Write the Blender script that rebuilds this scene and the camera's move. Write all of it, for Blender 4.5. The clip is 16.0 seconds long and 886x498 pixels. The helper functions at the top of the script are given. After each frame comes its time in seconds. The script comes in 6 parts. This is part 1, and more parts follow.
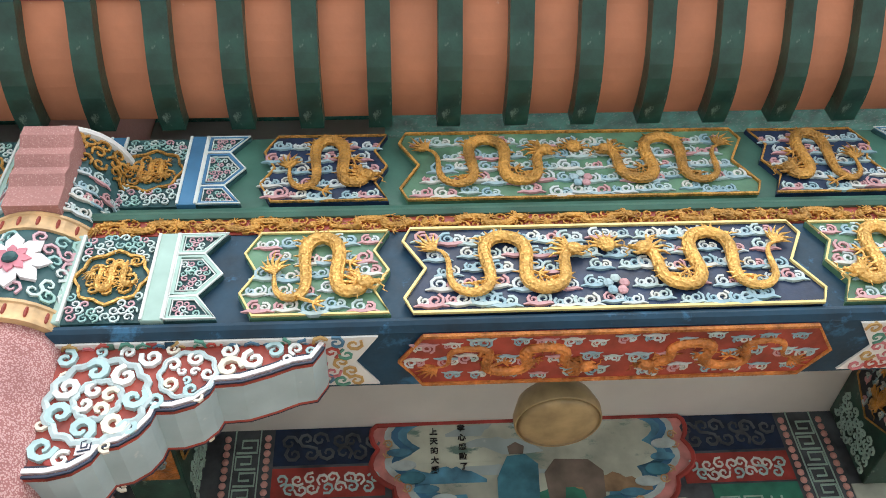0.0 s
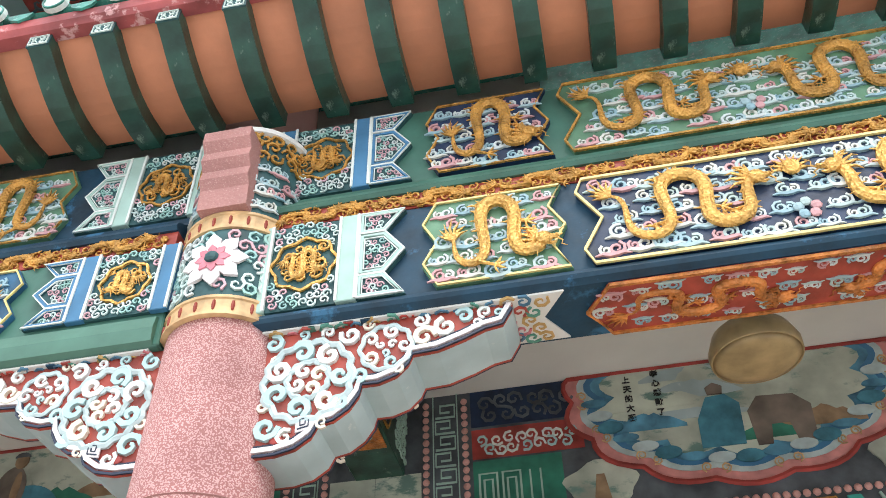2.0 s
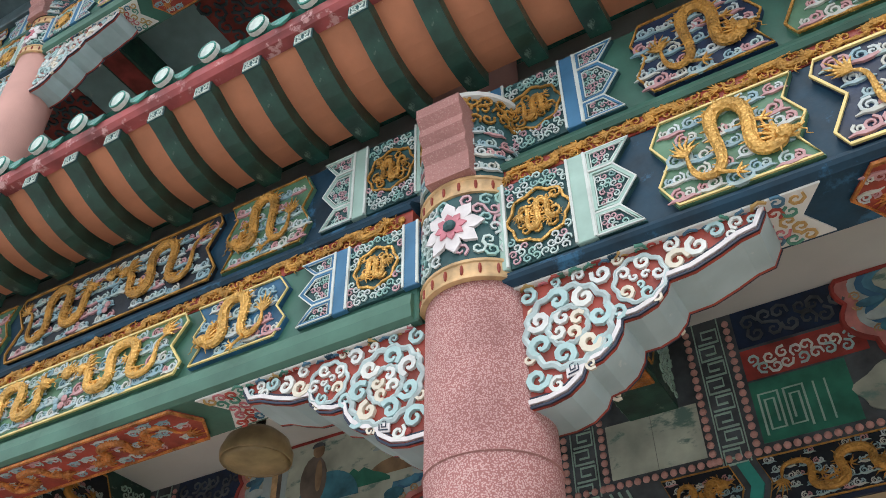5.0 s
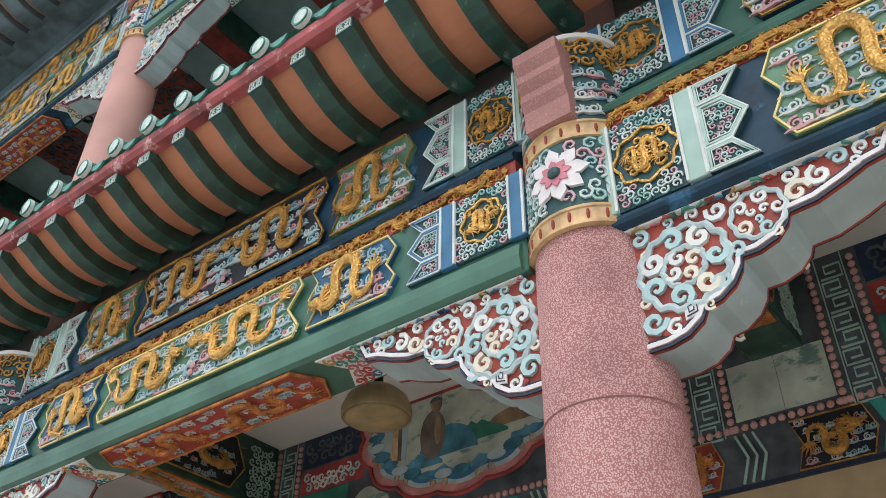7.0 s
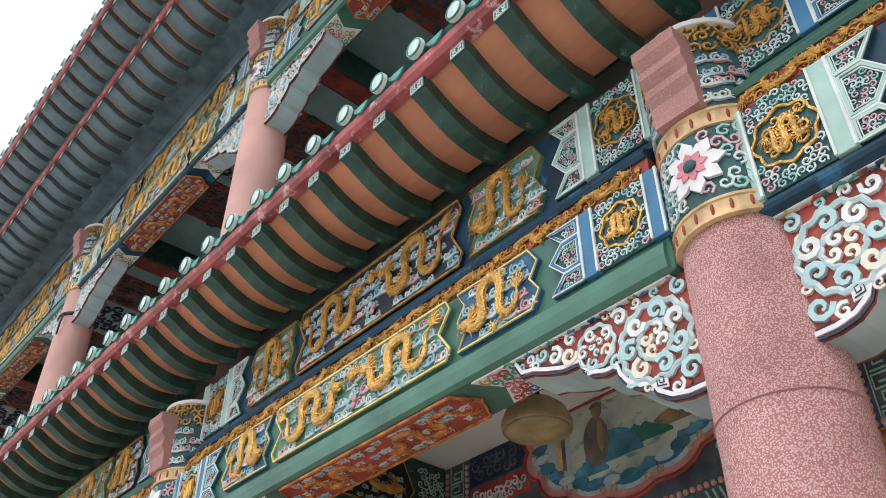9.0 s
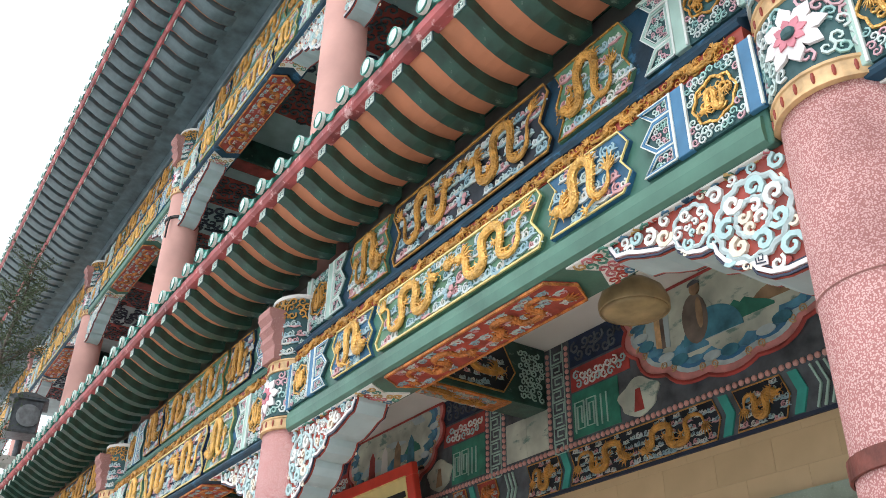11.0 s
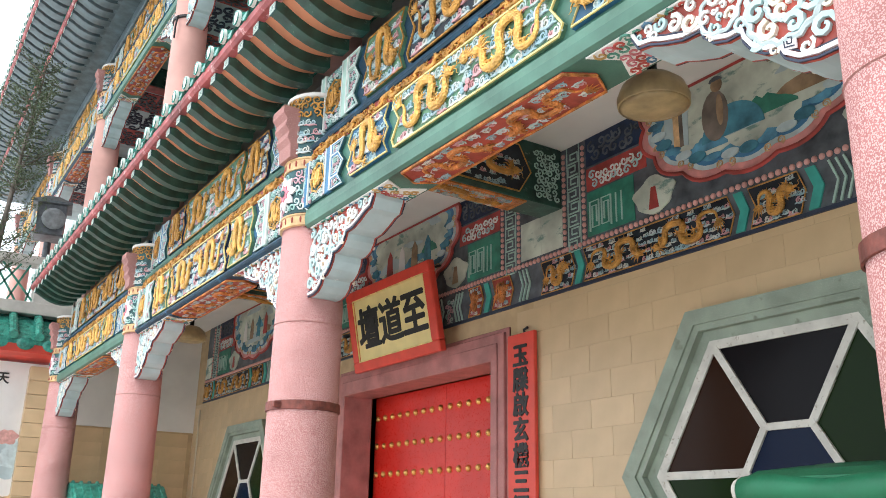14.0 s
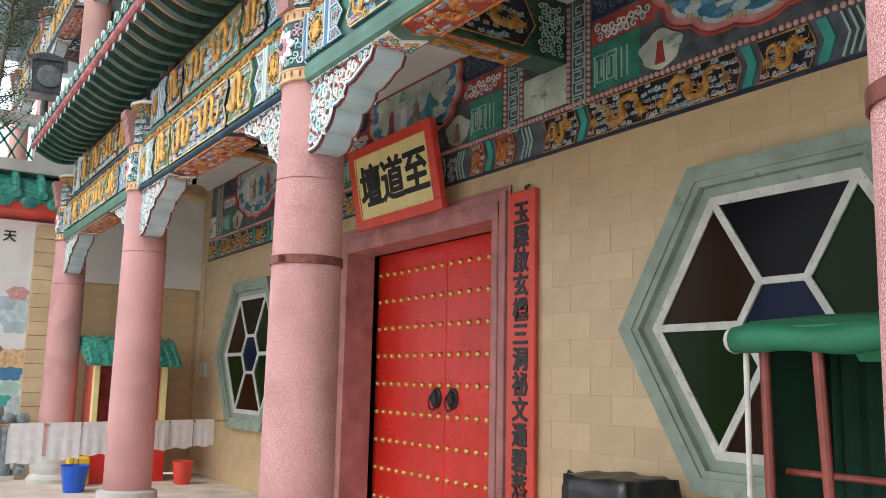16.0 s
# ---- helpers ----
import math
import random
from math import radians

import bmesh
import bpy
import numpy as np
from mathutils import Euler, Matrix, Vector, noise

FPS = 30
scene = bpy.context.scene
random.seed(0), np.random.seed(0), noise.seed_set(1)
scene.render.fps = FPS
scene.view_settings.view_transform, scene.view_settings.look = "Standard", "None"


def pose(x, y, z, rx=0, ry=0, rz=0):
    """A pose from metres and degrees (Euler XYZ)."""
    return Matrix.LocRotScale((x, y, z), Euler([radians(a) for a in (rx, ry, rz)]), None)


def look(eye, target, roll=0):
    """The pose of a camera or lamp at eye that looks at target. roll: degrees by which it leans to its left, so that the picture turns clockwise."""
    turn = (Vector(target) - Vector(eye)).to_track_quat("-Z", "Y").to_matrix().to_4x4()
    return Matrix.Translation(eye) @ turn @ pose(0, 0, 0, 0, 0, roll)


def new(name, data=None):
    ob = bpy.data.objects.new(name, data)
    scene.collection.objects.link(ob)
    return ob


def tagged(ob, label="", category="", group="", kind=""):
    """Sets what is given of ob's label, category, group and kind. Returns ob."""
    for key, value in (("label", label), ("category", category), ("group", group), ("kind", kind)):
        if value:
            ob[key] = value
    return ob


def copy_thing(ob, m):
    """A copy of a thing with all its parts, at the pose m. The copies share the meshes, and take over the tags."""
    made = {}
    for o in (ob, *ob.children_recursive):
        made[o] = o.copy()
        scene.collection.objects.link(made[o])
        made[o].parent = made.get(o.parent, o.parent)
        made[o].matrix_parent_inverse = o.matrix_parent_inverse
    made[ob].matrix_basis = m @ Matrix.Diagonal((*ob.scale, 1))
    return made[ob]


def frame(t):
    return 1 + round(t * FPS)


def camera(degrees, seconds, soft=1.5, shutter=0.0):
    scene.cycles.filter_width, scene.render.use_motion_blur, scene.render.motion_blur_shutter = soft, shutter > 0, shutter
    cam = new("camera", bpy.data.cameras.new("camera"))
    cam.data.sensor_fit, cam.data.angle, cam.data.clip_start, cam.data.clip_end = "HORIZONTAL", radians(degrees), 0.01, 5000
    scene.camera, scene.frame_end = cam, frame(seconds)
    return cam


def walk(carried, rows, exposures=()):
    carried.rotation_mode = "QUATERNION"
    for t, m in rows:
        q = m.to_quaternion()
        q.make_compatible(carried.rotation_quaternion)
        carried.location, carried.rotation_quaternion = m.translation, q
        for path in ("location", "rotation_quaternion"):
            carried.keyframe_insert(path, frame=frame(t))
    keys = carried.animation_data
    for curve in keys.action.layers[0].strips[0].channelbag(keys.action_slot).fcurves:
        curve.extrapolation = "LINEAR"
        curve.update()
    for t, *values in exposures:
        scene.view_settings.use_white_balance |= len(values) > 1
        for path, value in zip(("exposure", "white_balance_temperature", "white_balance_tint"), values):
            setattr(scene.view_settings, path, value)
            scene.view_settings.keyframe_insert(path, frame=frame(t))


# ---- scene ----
EXPOSURES = [(0.0, 0.5), (0.5, 0.76), (0.9, 0.88), (1.5, 0.82), (2.5, 0.62), (3.5, 0.38), (4.5, 0.05), (7.0, -0.05), (8.5, 0.05), (11.0, 0.45), (12.5, 0.92), (13.5, 0.9), (15.0, 0.76), (16.0, 0.52)]
cam = camera(53.70, 16.0, soft=0.9)
PATH = [
    (0, (1.326, -2.246, 1.645), (1.4403, -0.8333, 3.0562), -4.58),
    (0.5, (1.315, -2.251, 1.645), (1.3013, -0.8314, 3.0542), -3.52),
    (1, (1.303, -2.256, 1.641), (1.2105, -0.8304, 3.0404), -2.31),
    (1.5, (1.289, -2.257, 1.637), (1.1096, -0.8164, 3.0121), -2.01),
    (2, (1.280, -2.252, 1.639), (1.0171, -0.8076, 2.9965), -1.58),
    (2.5, (1.268, -2.246, 1.638), (0.9483, -0.8097, 2.9921), -1.48),
    (3, (1.258, -2.241, 1.640), (0.8511, -0.8314, 2.9994), -1.38),
    (3.5, (1.250, -2.238, 1.637), (0.7549, -0.8409, 2.9801), -1.18),
    (4, (1.244, -2.231, 1.634), (0.6388, -0.8472, 2.9449), -0.36),
    (4.5, (1.227, -2.235, 1.624), (0.5408, -0.8817, 2.9267), -0.67),
    (7, (1.186, -2.225, 1.634), (0.2028, -0.9709, 2.8424), 0.64),
    (7.5, (1.178, -2.238, 1.635), (0.1490, -1.0185, 2.8404), 1.17),
    (8, (1.174, -2.246, 1.637), (0.1107, -1.0675, 2.8537), 1.46),
    (8.5, (1.181, -2.255, 1.647), (0.0525, -1.1632, 2.8856), 0.70),
    (11, (1.211, -2.271, 1.668), (-0.2296, -1.3113, 2.6704), 0.88),
    (11.5, (1.207, -2.265, 1.664), (-0.2803, -1.2892, 2.5778), 0.88),
    (12, (1.203, -2.263, 1.648), (-0.3228, -1.2662, 2.4713), 1.03),
    (12.5, (1.182, -2.253, 1.637), (-0.3728, -1.2387, 2.3825), 1.09),
    (13, (1.176, -2.246, 1.633), (-0.3931, -1.2260, 2.3388), 1.05),
    (13.5, (1.178, -2.244, 1.625), (-0.4098, -1.2171, 2.2765), 1.05),
    (14, (1.175, -2.251, 1.613), (-0.4274, -1.2179, 2.2154), 1.11),
    (14.5, (1.176, -2.248, 1.600), (-0.4426, -1.2063, 2.1426), 1.19),
    (15, (1.177, -2.249, 1.584), (-0.4584, -1.1958, 2.0485), 1.32),
    (15.5, (1.176, -2.245, 1.570), (-0.4736, -1.1827, 1.9559), 1.14),
    (16, (1.175, -2.247, 1.565), (-0.4860, -1.1739, 1.8635), 1.25),
]
walk(cam, [(t, look(eye, target, roll)) for t, eye, target, roll in PATH], EXPOSURES)

# ---- sky and sun: bright overcast day ----
world = bpy.data.worlds.new("overcast_sky")
scene.world = world
world.use_nodes = True
wn, wl = world.node_tree.nodes, world.node_tree.links
sky = wn.new("ShaderNodeTexSky")
sky.sky_type = "NISHITA"
sky.sun_disc = False
sky.sun_elevation, sky.sun_rotation = radians(58), radians(200)
cloud = wn.new("ShaderNodeMix")
cloud.data_type = "RGBA"
cloud.inputs["Factor"].default_value = 0.93
cloud.inputs["B"].default_value = (11.8, 12.8, 13.9, 1)
wl.new(sky.outputs["Color"], cloud.inputs["A"])
wl.new(cloud.outputs["Result"], wn["Background"].inputs["Color"])
wn["Background"].inputs["Strength"].default_value = 0.1
sun = new("sun", bpy.data.lights.new("sun", "SUN"))
sun.data.energy, sun.data.angle, sun.data.color = 1.0, radians(30), (1.0, 0.97, 0.92)
sun.matrix_world = look((3, -12, 16), (0, 0, 0))


# ---- materials ----
def mat(name, rgb, rough=0.6, metal=0.0, var=0.18, scale=6.0, bump=0.08, fine=60.0, ramp=None, speck=None, island=None, pieces=0.0, scales=0.0, stain=None):
    """A worn painted surface: base colour varied at two sizes, fine relief, optional specks, stains or a per-piece palette."""
    m = bpy.data.materials.new(name)
    m.use_nodes = True
    n, l = m.node_tree.nodes, m.node_tree.links
    b = n["Principled BSDF"]
    b.inputs["Roughness"].default_value, b.inputs["Metallic"].default_value = rough, metal
    co = n.new("ShaderNodeTexCoord")
    big = n.new("ShaderNodeTexNoise")
    big.inputs["Scale"].default_value, big.inputs["Detail"].default_value = scale, 6
    small = n.new("ShaderNodeTexNoise")
    small.inputs["Scale"].default_value, small.inputs["Detail"].default_value = fine, 4
    for t in (big, small):
        l.new(co.outputs["Object"], t.inputs["Vector"])
    r = n.new("ShaderNodeValToRGB")
    dark = [c * (1 - var * 1.6) for c in rgb]
    lite = [min(1, c * (1 + var)) for c in rgb]
    r.color_ramp.elements[0].position, r.color_ramp.elements[0].color = 0.3, (*dark, 1)
    r.color_ramp.elements[1].position, r.color_ramp.elements[1].color = 0.7, (*lite, 1)
    l.new(big.outputs["Fac"], r.inputs["Fac"])
    col = r.outputs["Color"]
    if island or pieces:
        g = n.new("ShaderNodeNewGeometry") if island else n.new("ShaderNodeObjectInfo")
        rnd = g.outputs["Random Per Island"] if island else g.outputs["Random"]
        if island:
            p = n.new("ShaderNodeValToRGB")
            p.color_ramp.interpolation = "CONSTANT"
            while len(p.color_ramp.elements) < len(island):
                p.color_ramp.elements.new(1.0)
            for i, c in enumerate(island):
                p.color_ramp.elements[i].position, p.color_ramp.elements[i].color = i / len(island), (*c, 1)
            l.new(rnd, p.inputs["Fac"])
            mul = n.new("ShaderNodeMix")
            mul.data_type, mul.blend_type = "RGBA", "MULTIPLY"
            mul.inputs["Factor"].default_value = 1.0
            l.new(p.outputs["Color"], mul.inputs["A"])
            l.new(col, mul.inputs["B"])
            col = mul.outputs["Result"]
        else:
            h = n.new("ShaderNodeHueSaturation")
            mr = n.new("ShaderNodeMapRange")
            mr.inputs["To Min"].default_value, mr.inputs["To Max"].default_value = 1 - pieces, 1 + pieces
            l.new(rnd, mr.inputs["Value"])
            l.new(mr.outputs["Result"], h.inputs["Value"])
            l.new(col, h.inputs["Color"])
            col = h.outputs["Color"]
    if speck:
        vo = n.new("ShaderNodeTexVoronoi")
        vo.inputs["Scale"].default_value = speck[1]
        l.new(co.outputs["Object"], vo.inputs["Vector"])
        rr = n.new("ShaderNodeValToRGB")
        rr.color_ramp.elements[0].position, rr.color_ramp.elements[1].position = speck[2], speck[2] + 0.10
        rr.color_ramp.elements[0].color, rr.color_ramp.elements[1].color = (1, 1, 1, 1), (0, 0, 0, 1)
        l.new(vo.outputs["Distance"], rr.inputs["Fac"])
        patch = n.new("ShaderNodeMath")
        patch.operation = "MULTIPLY"
        pr = n.new("ShaderNodeValToRGB")
        pr.color_ramp.elements[0].position, pr.color_ramp.elements[1].position = 0.05, 0.5
        l.new(big.outputs["Fac"], pr.inputs["Fac"])
        l.new(rr.outputs["Color"], patch.inputs[0])
        l.new(pr.outputs["Color"], patch.inputs[1])
        mx = n.new("ShaderNodeMix")
        mx.data_type = "RGBA"
        mx.inputs["B"].default_value = (*speck[0], 1)
        l.new(patch.outputs[0], mx.inputs["Factor"])
        l.new(col, mx.inputs["A"])
        col = mx.outputs["Result"]
    if stain:
        st = n.new("ShaderNodeTexNoise")
        st.inputs["Scale"].default_value, st.inputs["Detail"].default_value, st.inputs["Roughness"].default_value = stain[1], 8, 0.65
        mp = n.new("ShaderNodeMapping")
        mp.inputs["Scale"].default_value = stain[3]
        l.new(co.outputs["Object"], mp.inputs["Vector"])
        l.new(mp.outputs["Vector"], st.inputs["Vector"])
        sr = n.new("ShaderNodeValToRGB")
        sr.color_ramp.elements[0].position, sr.color_ramp.elements[1].position = stain[2], stain[2] + 0.07
        l.new(st.outputs["Fac"], sr.inputs["Fac"])
        mx = n.new("ShaderNodeMix")
        mx.data_type = "RGBA"
        mx.inputs["B"].default_value = (*stain[0], 1)
        l.new(sr.outputs["Color"], mx.inputs["Factor"])
        l.new(col, mx.inputs["A"])
        col = mx.outputs["Result"]
    l.new(col, b.inputs["Base Color"])
    rv = n.new("ShaderNodeMapRange")
    rv.inputs["To Min"].default_value, rv.inputs["To Max"].default_value = max(0.05, rough - 0.12), min(1, rough + 0.12)
    l.new(small.outputs["Fac"], rv.inputs["Value"])
    l.new(rv.outputs["Result"], b.inputs["Roughness"])
    if bump:
        bp = n.new("ShaderNodeBump")
        bp.inputs["Strength"].default_value, bp.inputs["Distance"].default_value = bump, 0.01
        l.new(small.outputs["Fac"], bp.inputs["Height"])
        l.new(bp.outputs["Normal"], b.inputs["Normal"])
        if scales:
            sv = n.new("ShaderNodeTexVoronoi")
            sv.inputs["Scale"].default_value = scales
            l.new(co.outputs["Object"], sv.inputs["Vector"])
            b2 = n.new("ShaderNodeBump")
            b2.inputs["Strength"].default_value, b2.inputs["Distance"].default_value = 0.9, 0.008
            l.new(sv.outputs["Distance"], b2.inputs["Height"])
            l.new(bp.outputs["Normal"], b2.inputs["Normal"])
            l.new(b2.outputs["Normal"], b.inputs["Normal"])
    return m


GRANITE = mat("pink_stone_render", (0.46, 0.185, 0.175), 0.75, var=0.2, scale=2.2, bump=0.45, fine=110, speck=((0.66, 0.415, 0.39), 160, 0.42))
GRANITE2 = mat("pink_plaster", (0.66, 0.36, 0.31), 0.75, var=0.1, scale=2, bump=0.2, fine=70)
BLOCK = mat("dark_pink_stone", (0.40, 0.19, 0.17), 0.8, var=0.15, scale=4, bump=0.4, fine=80, speck=((0.55, 0.33, 0.30), 110, 0.2))
RED_EAVE = mat("faded_red_paint", (0.40, 0.085, 0.085), 0.5, var=0.35, scale=5, bump=0.1, stain=((0.62, 0.34, 0.33), 14, 0.57, (1, 1, 1)))
ORANGE = mat("orange_soffit_paint", (0.60, 0.235, 0.125), 0.7, var=0.12, scale=4, bump=0.06, stain=((0.68, 0.40, 0.30), 22, 0.70, (1, 1, 1)))
GREEN = mat("dark_green_gloss_paint", (0.022, 0.075, 0.055), 0.33, var=0.4, scale=7, bump=0.08, stain=((0.16, 0.22, 0.18), 17, 0.60, (1, 0.5, 1)))
GREENB = mat("green_beam_paint", (0.055, 0.155, 0.115), 0.45, var=0.25, scale=4, bump=0.06)
GREENL = mat("light_green_moulding_paint", (0.075, 0.18, 0.13), 0.45, var=0.2, scale=4, bump=0.06)
BLUE = mat("deep_blue_paint", (0.004, 0.042, 0.080), 0.6, var=0.35, scale=5, bump=0.06, stain=((0.03, 0.13, 0.24), 6, 0.58, (1, 1, 1)))
PANEL_G = mat("green_panel_ground", (0.10, 0.22, 0.13), 0.5, var=0.25, scale=9, bump=0.1)
PANEL_N = mat("navy_panel_ground", (0.010, 0.028, 0.075), 0.5, var=0.3, scale=9, bump=0.1)
PANEL_B = mat("blue_panel_ground", (0.025, 0.115, 0.22), 0.5, var=0.3, scale=9, bump=0.1)
PANEL_K = mat("near_black_panel_ground", (0.012, 0.018, 0.028), 0.5, var=0.3, scale=9, bump=0.1)
PANEL_R = mat("red_panel_ground", (0.36, 0.055, 0.035), 0.5, var=0.3, scale=9, bump=0.1)
DARKTEAL = mat("dark_teal_ground", (0.03, 0.095, 0.10), 0.6, var=0.3, scale=9, bump=0.05)
GOLD = mat("gilt_relief", (0.80, 0.45, 0.12), 0.33, 0.4, var=0.22, scale=14, bump=0.25, fine=120, scales=70)
GOLD2 = mat("aged_gilt_relief", (0.60, 0.30, 0.065), 0.4, 0.3, var=0.3, scale=14, bump=0.25, fine=120, scales=85)
GOLDRED = mat("orange_gilt_relief", (0.60, 0.21, 0.05), 0.45, 0.1, var=0.4, scale=14, bump=0.25, fine=120, scales=70)
SLOT = mat("dark_red_slot", (0.30, 0.05, 0.03), 0.5)
PETAL = mat("white_petal", (0.80, 0.74, 0.74), 0.5, var=0.1, scale=20, bump=0.05)
PINKP = mat("pink_petal_heart", (0.66, 0.22, 0.27), 0.5, var=0.15, scale=20, bump=0.05)
COLLAR = mat("orange_gold_collar", (0.68, 0.44, 0.22), 0.5, 0.1, var=0.25, scale=14, bump=0.1)
# slate green of the gallery eave, lightened to hold the sky's glare and haze
GREENS = mat("hazed_slate_green_paint", (0.095, 0.135, 0.15), 0.4, var=0.35, scale=5, bump=0.06)
BORDER = mat("pale_gold_border", (0.80, 0.62, 0.24), 0.45, 0.1, var=0.15, scale=10, bump=0.05)
MINT = mat("mint_white_paint", (0.40, 0.57, 0.50), 0.5, var=0.12, scale=6, bump=0.05)
LIP = mat("off_white_lip", (0.70, 0.74, 0.70), 0.5, var=0.1, scale=12, bump=0.05)
MINTB = mat("mid_blue_paint", (0.06, 0.20, 0.36), 0.5, var=0.15, scale=6, bump=0.05)
CLOUD = mat("cloud_relief_paint", (0.95, 0.95, 0.95), 0.5, var=0.1, scale=20, bump=0.1, island=[(0.60, 0.66, 0.66), (0.36, 0.50, 0.54), (0.64, 0.64, 0.58), (0.60, 0.32, 0.33), (0.46, 0.58, 0.56), (0.28, 0.44, 0.50)])
FILI = mat("mint_pink_scroll_relief", (0.95, 0.95, 0.95), 0.5, var=0.1, scale=20, bump=0.1, island=[(0.36, 0.60, 0.54), (0.62, 0.75, 0.71), (0.66, 0.40, 0.44), (0.32, 0.54, 0.52), (0.70, 0.75, 0.73)])
SCROLLW = mat("white_scroll_relief", (0.95, 0.95, 0.95), 0.5, var=0.1, scale=20, bump=0.1, island=[(0.84, 0.85, 0.80), (0.80, 0.82, 0.80), (0.48, 0.68, 0.68), (0.84, 0.76, 0.62), (0.84, 0.85, 0.82)])
CLOUDLINE = mat("cloud_line_paint", (0.95, 0.95, 0.95), 0.5, var=0.1, scale=20, bump=0.1, island=[(0.50, 0.08, 0.06), (0.10, 0.30, 0.22), (0.55, 0.34, 0.12), (0.62, 0.20, 0.22), (0.08, 0.20, 0.30)])
PALEBLUE = mat("pale_blue_ring", (0.50, 0.60, 0.60), 0.5, var=0.15, scale=12, bump=0.1)
GREYBLUE = mat("pale_grey_blue_paint", (0.42, 0.52, 0.53), 0.6, var=0.12, scale=4, bump=0.08, stain=((0.55, 0.60, 0.58), 12, 0.64, (1, 1, 1)))
NAVYLINE = mat("navy_line", (0.02, 0.03, 0.06), 0.5)
WHITE = mat("white_plaster", (0.74, 0.72, 0.68), 0.8, var=0.06, scale=2, bump=0.1)
OLDWHITE = mat("stained_white_paint", (0.56, 0.54, 0.48), 0.6, var=0.12, scale=9, bump=0.1, stain=((0.30, 0.27, 0.21), 34, 0.60, (1, 1, 1)))
TILE = mat("cream_wall_tile", (0.57, 0.41, 0.235), 0.38, var=0.08, scale=2.5, bump=0.05, fine=30, pieces=0.06, stain=((0.52, 0.37, 0.22), 3, 0.66, (1, 1, 0.4)))
GROUT = mat("cream_grout", (0.50, 0.36, 0.205), 0.85, var=0.1)
TILEROOF = mat("turquoise_glazed_tile", (0.045, 0.26, 0.20), 0.25, var=0.35, scale=12, bump=0.1, pieces=0.2)
CAPW = mat("white_tile_cap", (0.66, 0.76, 0.70), 0.4, var=0.15, scale=25, bump=0.3)
RED = mat("red_lacquer", (0.66, 0.028, 0.018), 0.3, var=0.12, scale=2, bump=0.03)
REDB = mat("bright_red_board", (0.66, 0.06, 0.035), 0.45, var=0.1, scale=5, bump=0.05)
MAROON = mat("pink_red_door_stone", (0.42, 0.165, 0.15), 0.55, var=0.2, scale=5, bump=0.2, speck=((0.48, 0.26, 0.24), 130, 0.2))
BRASS = mat("brass_stud", (0.75, 0.45, 0.14), 0.3, 0.8, var=0.1, scale=20, bump=0.02)
IRON = mat("dark_iron", (0.03, 0.028, 0.028), 0.5, 0.4, var=0.3, scale=20, bump=0.1)
RUST = mat("rusty_strap", (0.19, 0.055, 0.04), 0.6, 0.2, var=0.3, scale=20, bump=0.2)
INK = mat("black_lettering", (0.012, 0.012, 0.012), 0.5)
YELLOWP = mat("pale_yellow_board", (0.78, 0.64, 0.28), 0.45, var=0.06, scale=5, bump=0.03)
WINFRAME = mat("grey_green_terrazzo", (0.25, 0.30, 0.235), 0.6, var=0.15, scale=5, bump=0.15, fine=130, speck=((0.36, 0.39, 0.32), 140, 0.2), stain=((0.17, 0.19, 0.14), 7, 0.60, (1, 1, 1)))
SHADE = mat("stained_cream_lampshade", (0.46, 0.345, 0.18), 0.35, var=0.2, scale=9, bump=0.05, stain=((0.16, 0.10, 0.04), 26, 0.68, (1, 1, 1)))
PAVING = mat("grey_paving", (0.60, 0.58, 0.55), 0.8, var=0.15, scale=1.2, bump=0.2)
PORCH = mat("worn_porch_tile", (0.56, 0.48, 0.40), 0.6, var=0.15, scale=3, bump=0.1, pieces=0.1)
MURSKY = mat("mural_pale_sky", (0.56, 0.60, 0.50), 0.6, var=0.3, scale=3, bump=0.08, stain=((0.16, 0.27, 0.23), 3.5, 0.55, (1, 1, 2)))
MURBLUE = mat("mural_blue_cloud", (0.10, 0.30, 0.44), 0.6, var=0.4, scale=7, bump=0.08)
MURPINK = mat("mural_pink_rim", (0.66, 0.27, 0.25), 0.55, var=0.2, scale=9, bump=0.08)
MURDARK = mat("mural_dark_ground", (0.10, 0.115, 0.13), 0.6, var=0.4, scale=6, bump=0.08)
MURRED = mat("mural_red_ground", (0.40, 0.055, 0.045), 0.55, var=0.3, scale=6, bump=0.08)
MURGREEN = mat("mural_green_ground", (0.035, 0.22, 0.15), 0.55, var=0.3, scale=6, bump=0.08)
MURGREY = mat("mural_grey_brown", (0.20, 0.16, 0.13), 0.6, var=0.3, scale=6, bump=0.08)
ROBE = mat("mural_teal_robe", (0.06, 0.23, 0.31), 0.6, var=0.3, scale=9, bump=0.05)
TAN = mat("mural_tan", (0.32, 0.21, 0.12), 0.6, var=0.3, scale=9, bump=0.05)
BEAD = mat("pink_bead", (0.62, 0.33, 0.29), 0.45, var=0.15, scale=20, bump=0.05)
TURQ = mat("turquoise_chevron", (0.05, 0.36, 0.30), 0.45, var=0.15, scale=8, bump=0.05)
# dark red gallery paint, its base colour raised to stand in for haze
GALLERY = mat("hazed_dark_red_gallery_paint", (0.46, 0.15, 0.13), 0.6, var=0.4, scale=3, bump=0.08, stain=((0.20, 0.24, 0.24), 4, 0.5, (1, 1, 1)))
CLOTHG = mat("green_awning_cloth", (0.010, 0.165, 0.075), 0.55, var=0.15, scale=4, bump=0.1)
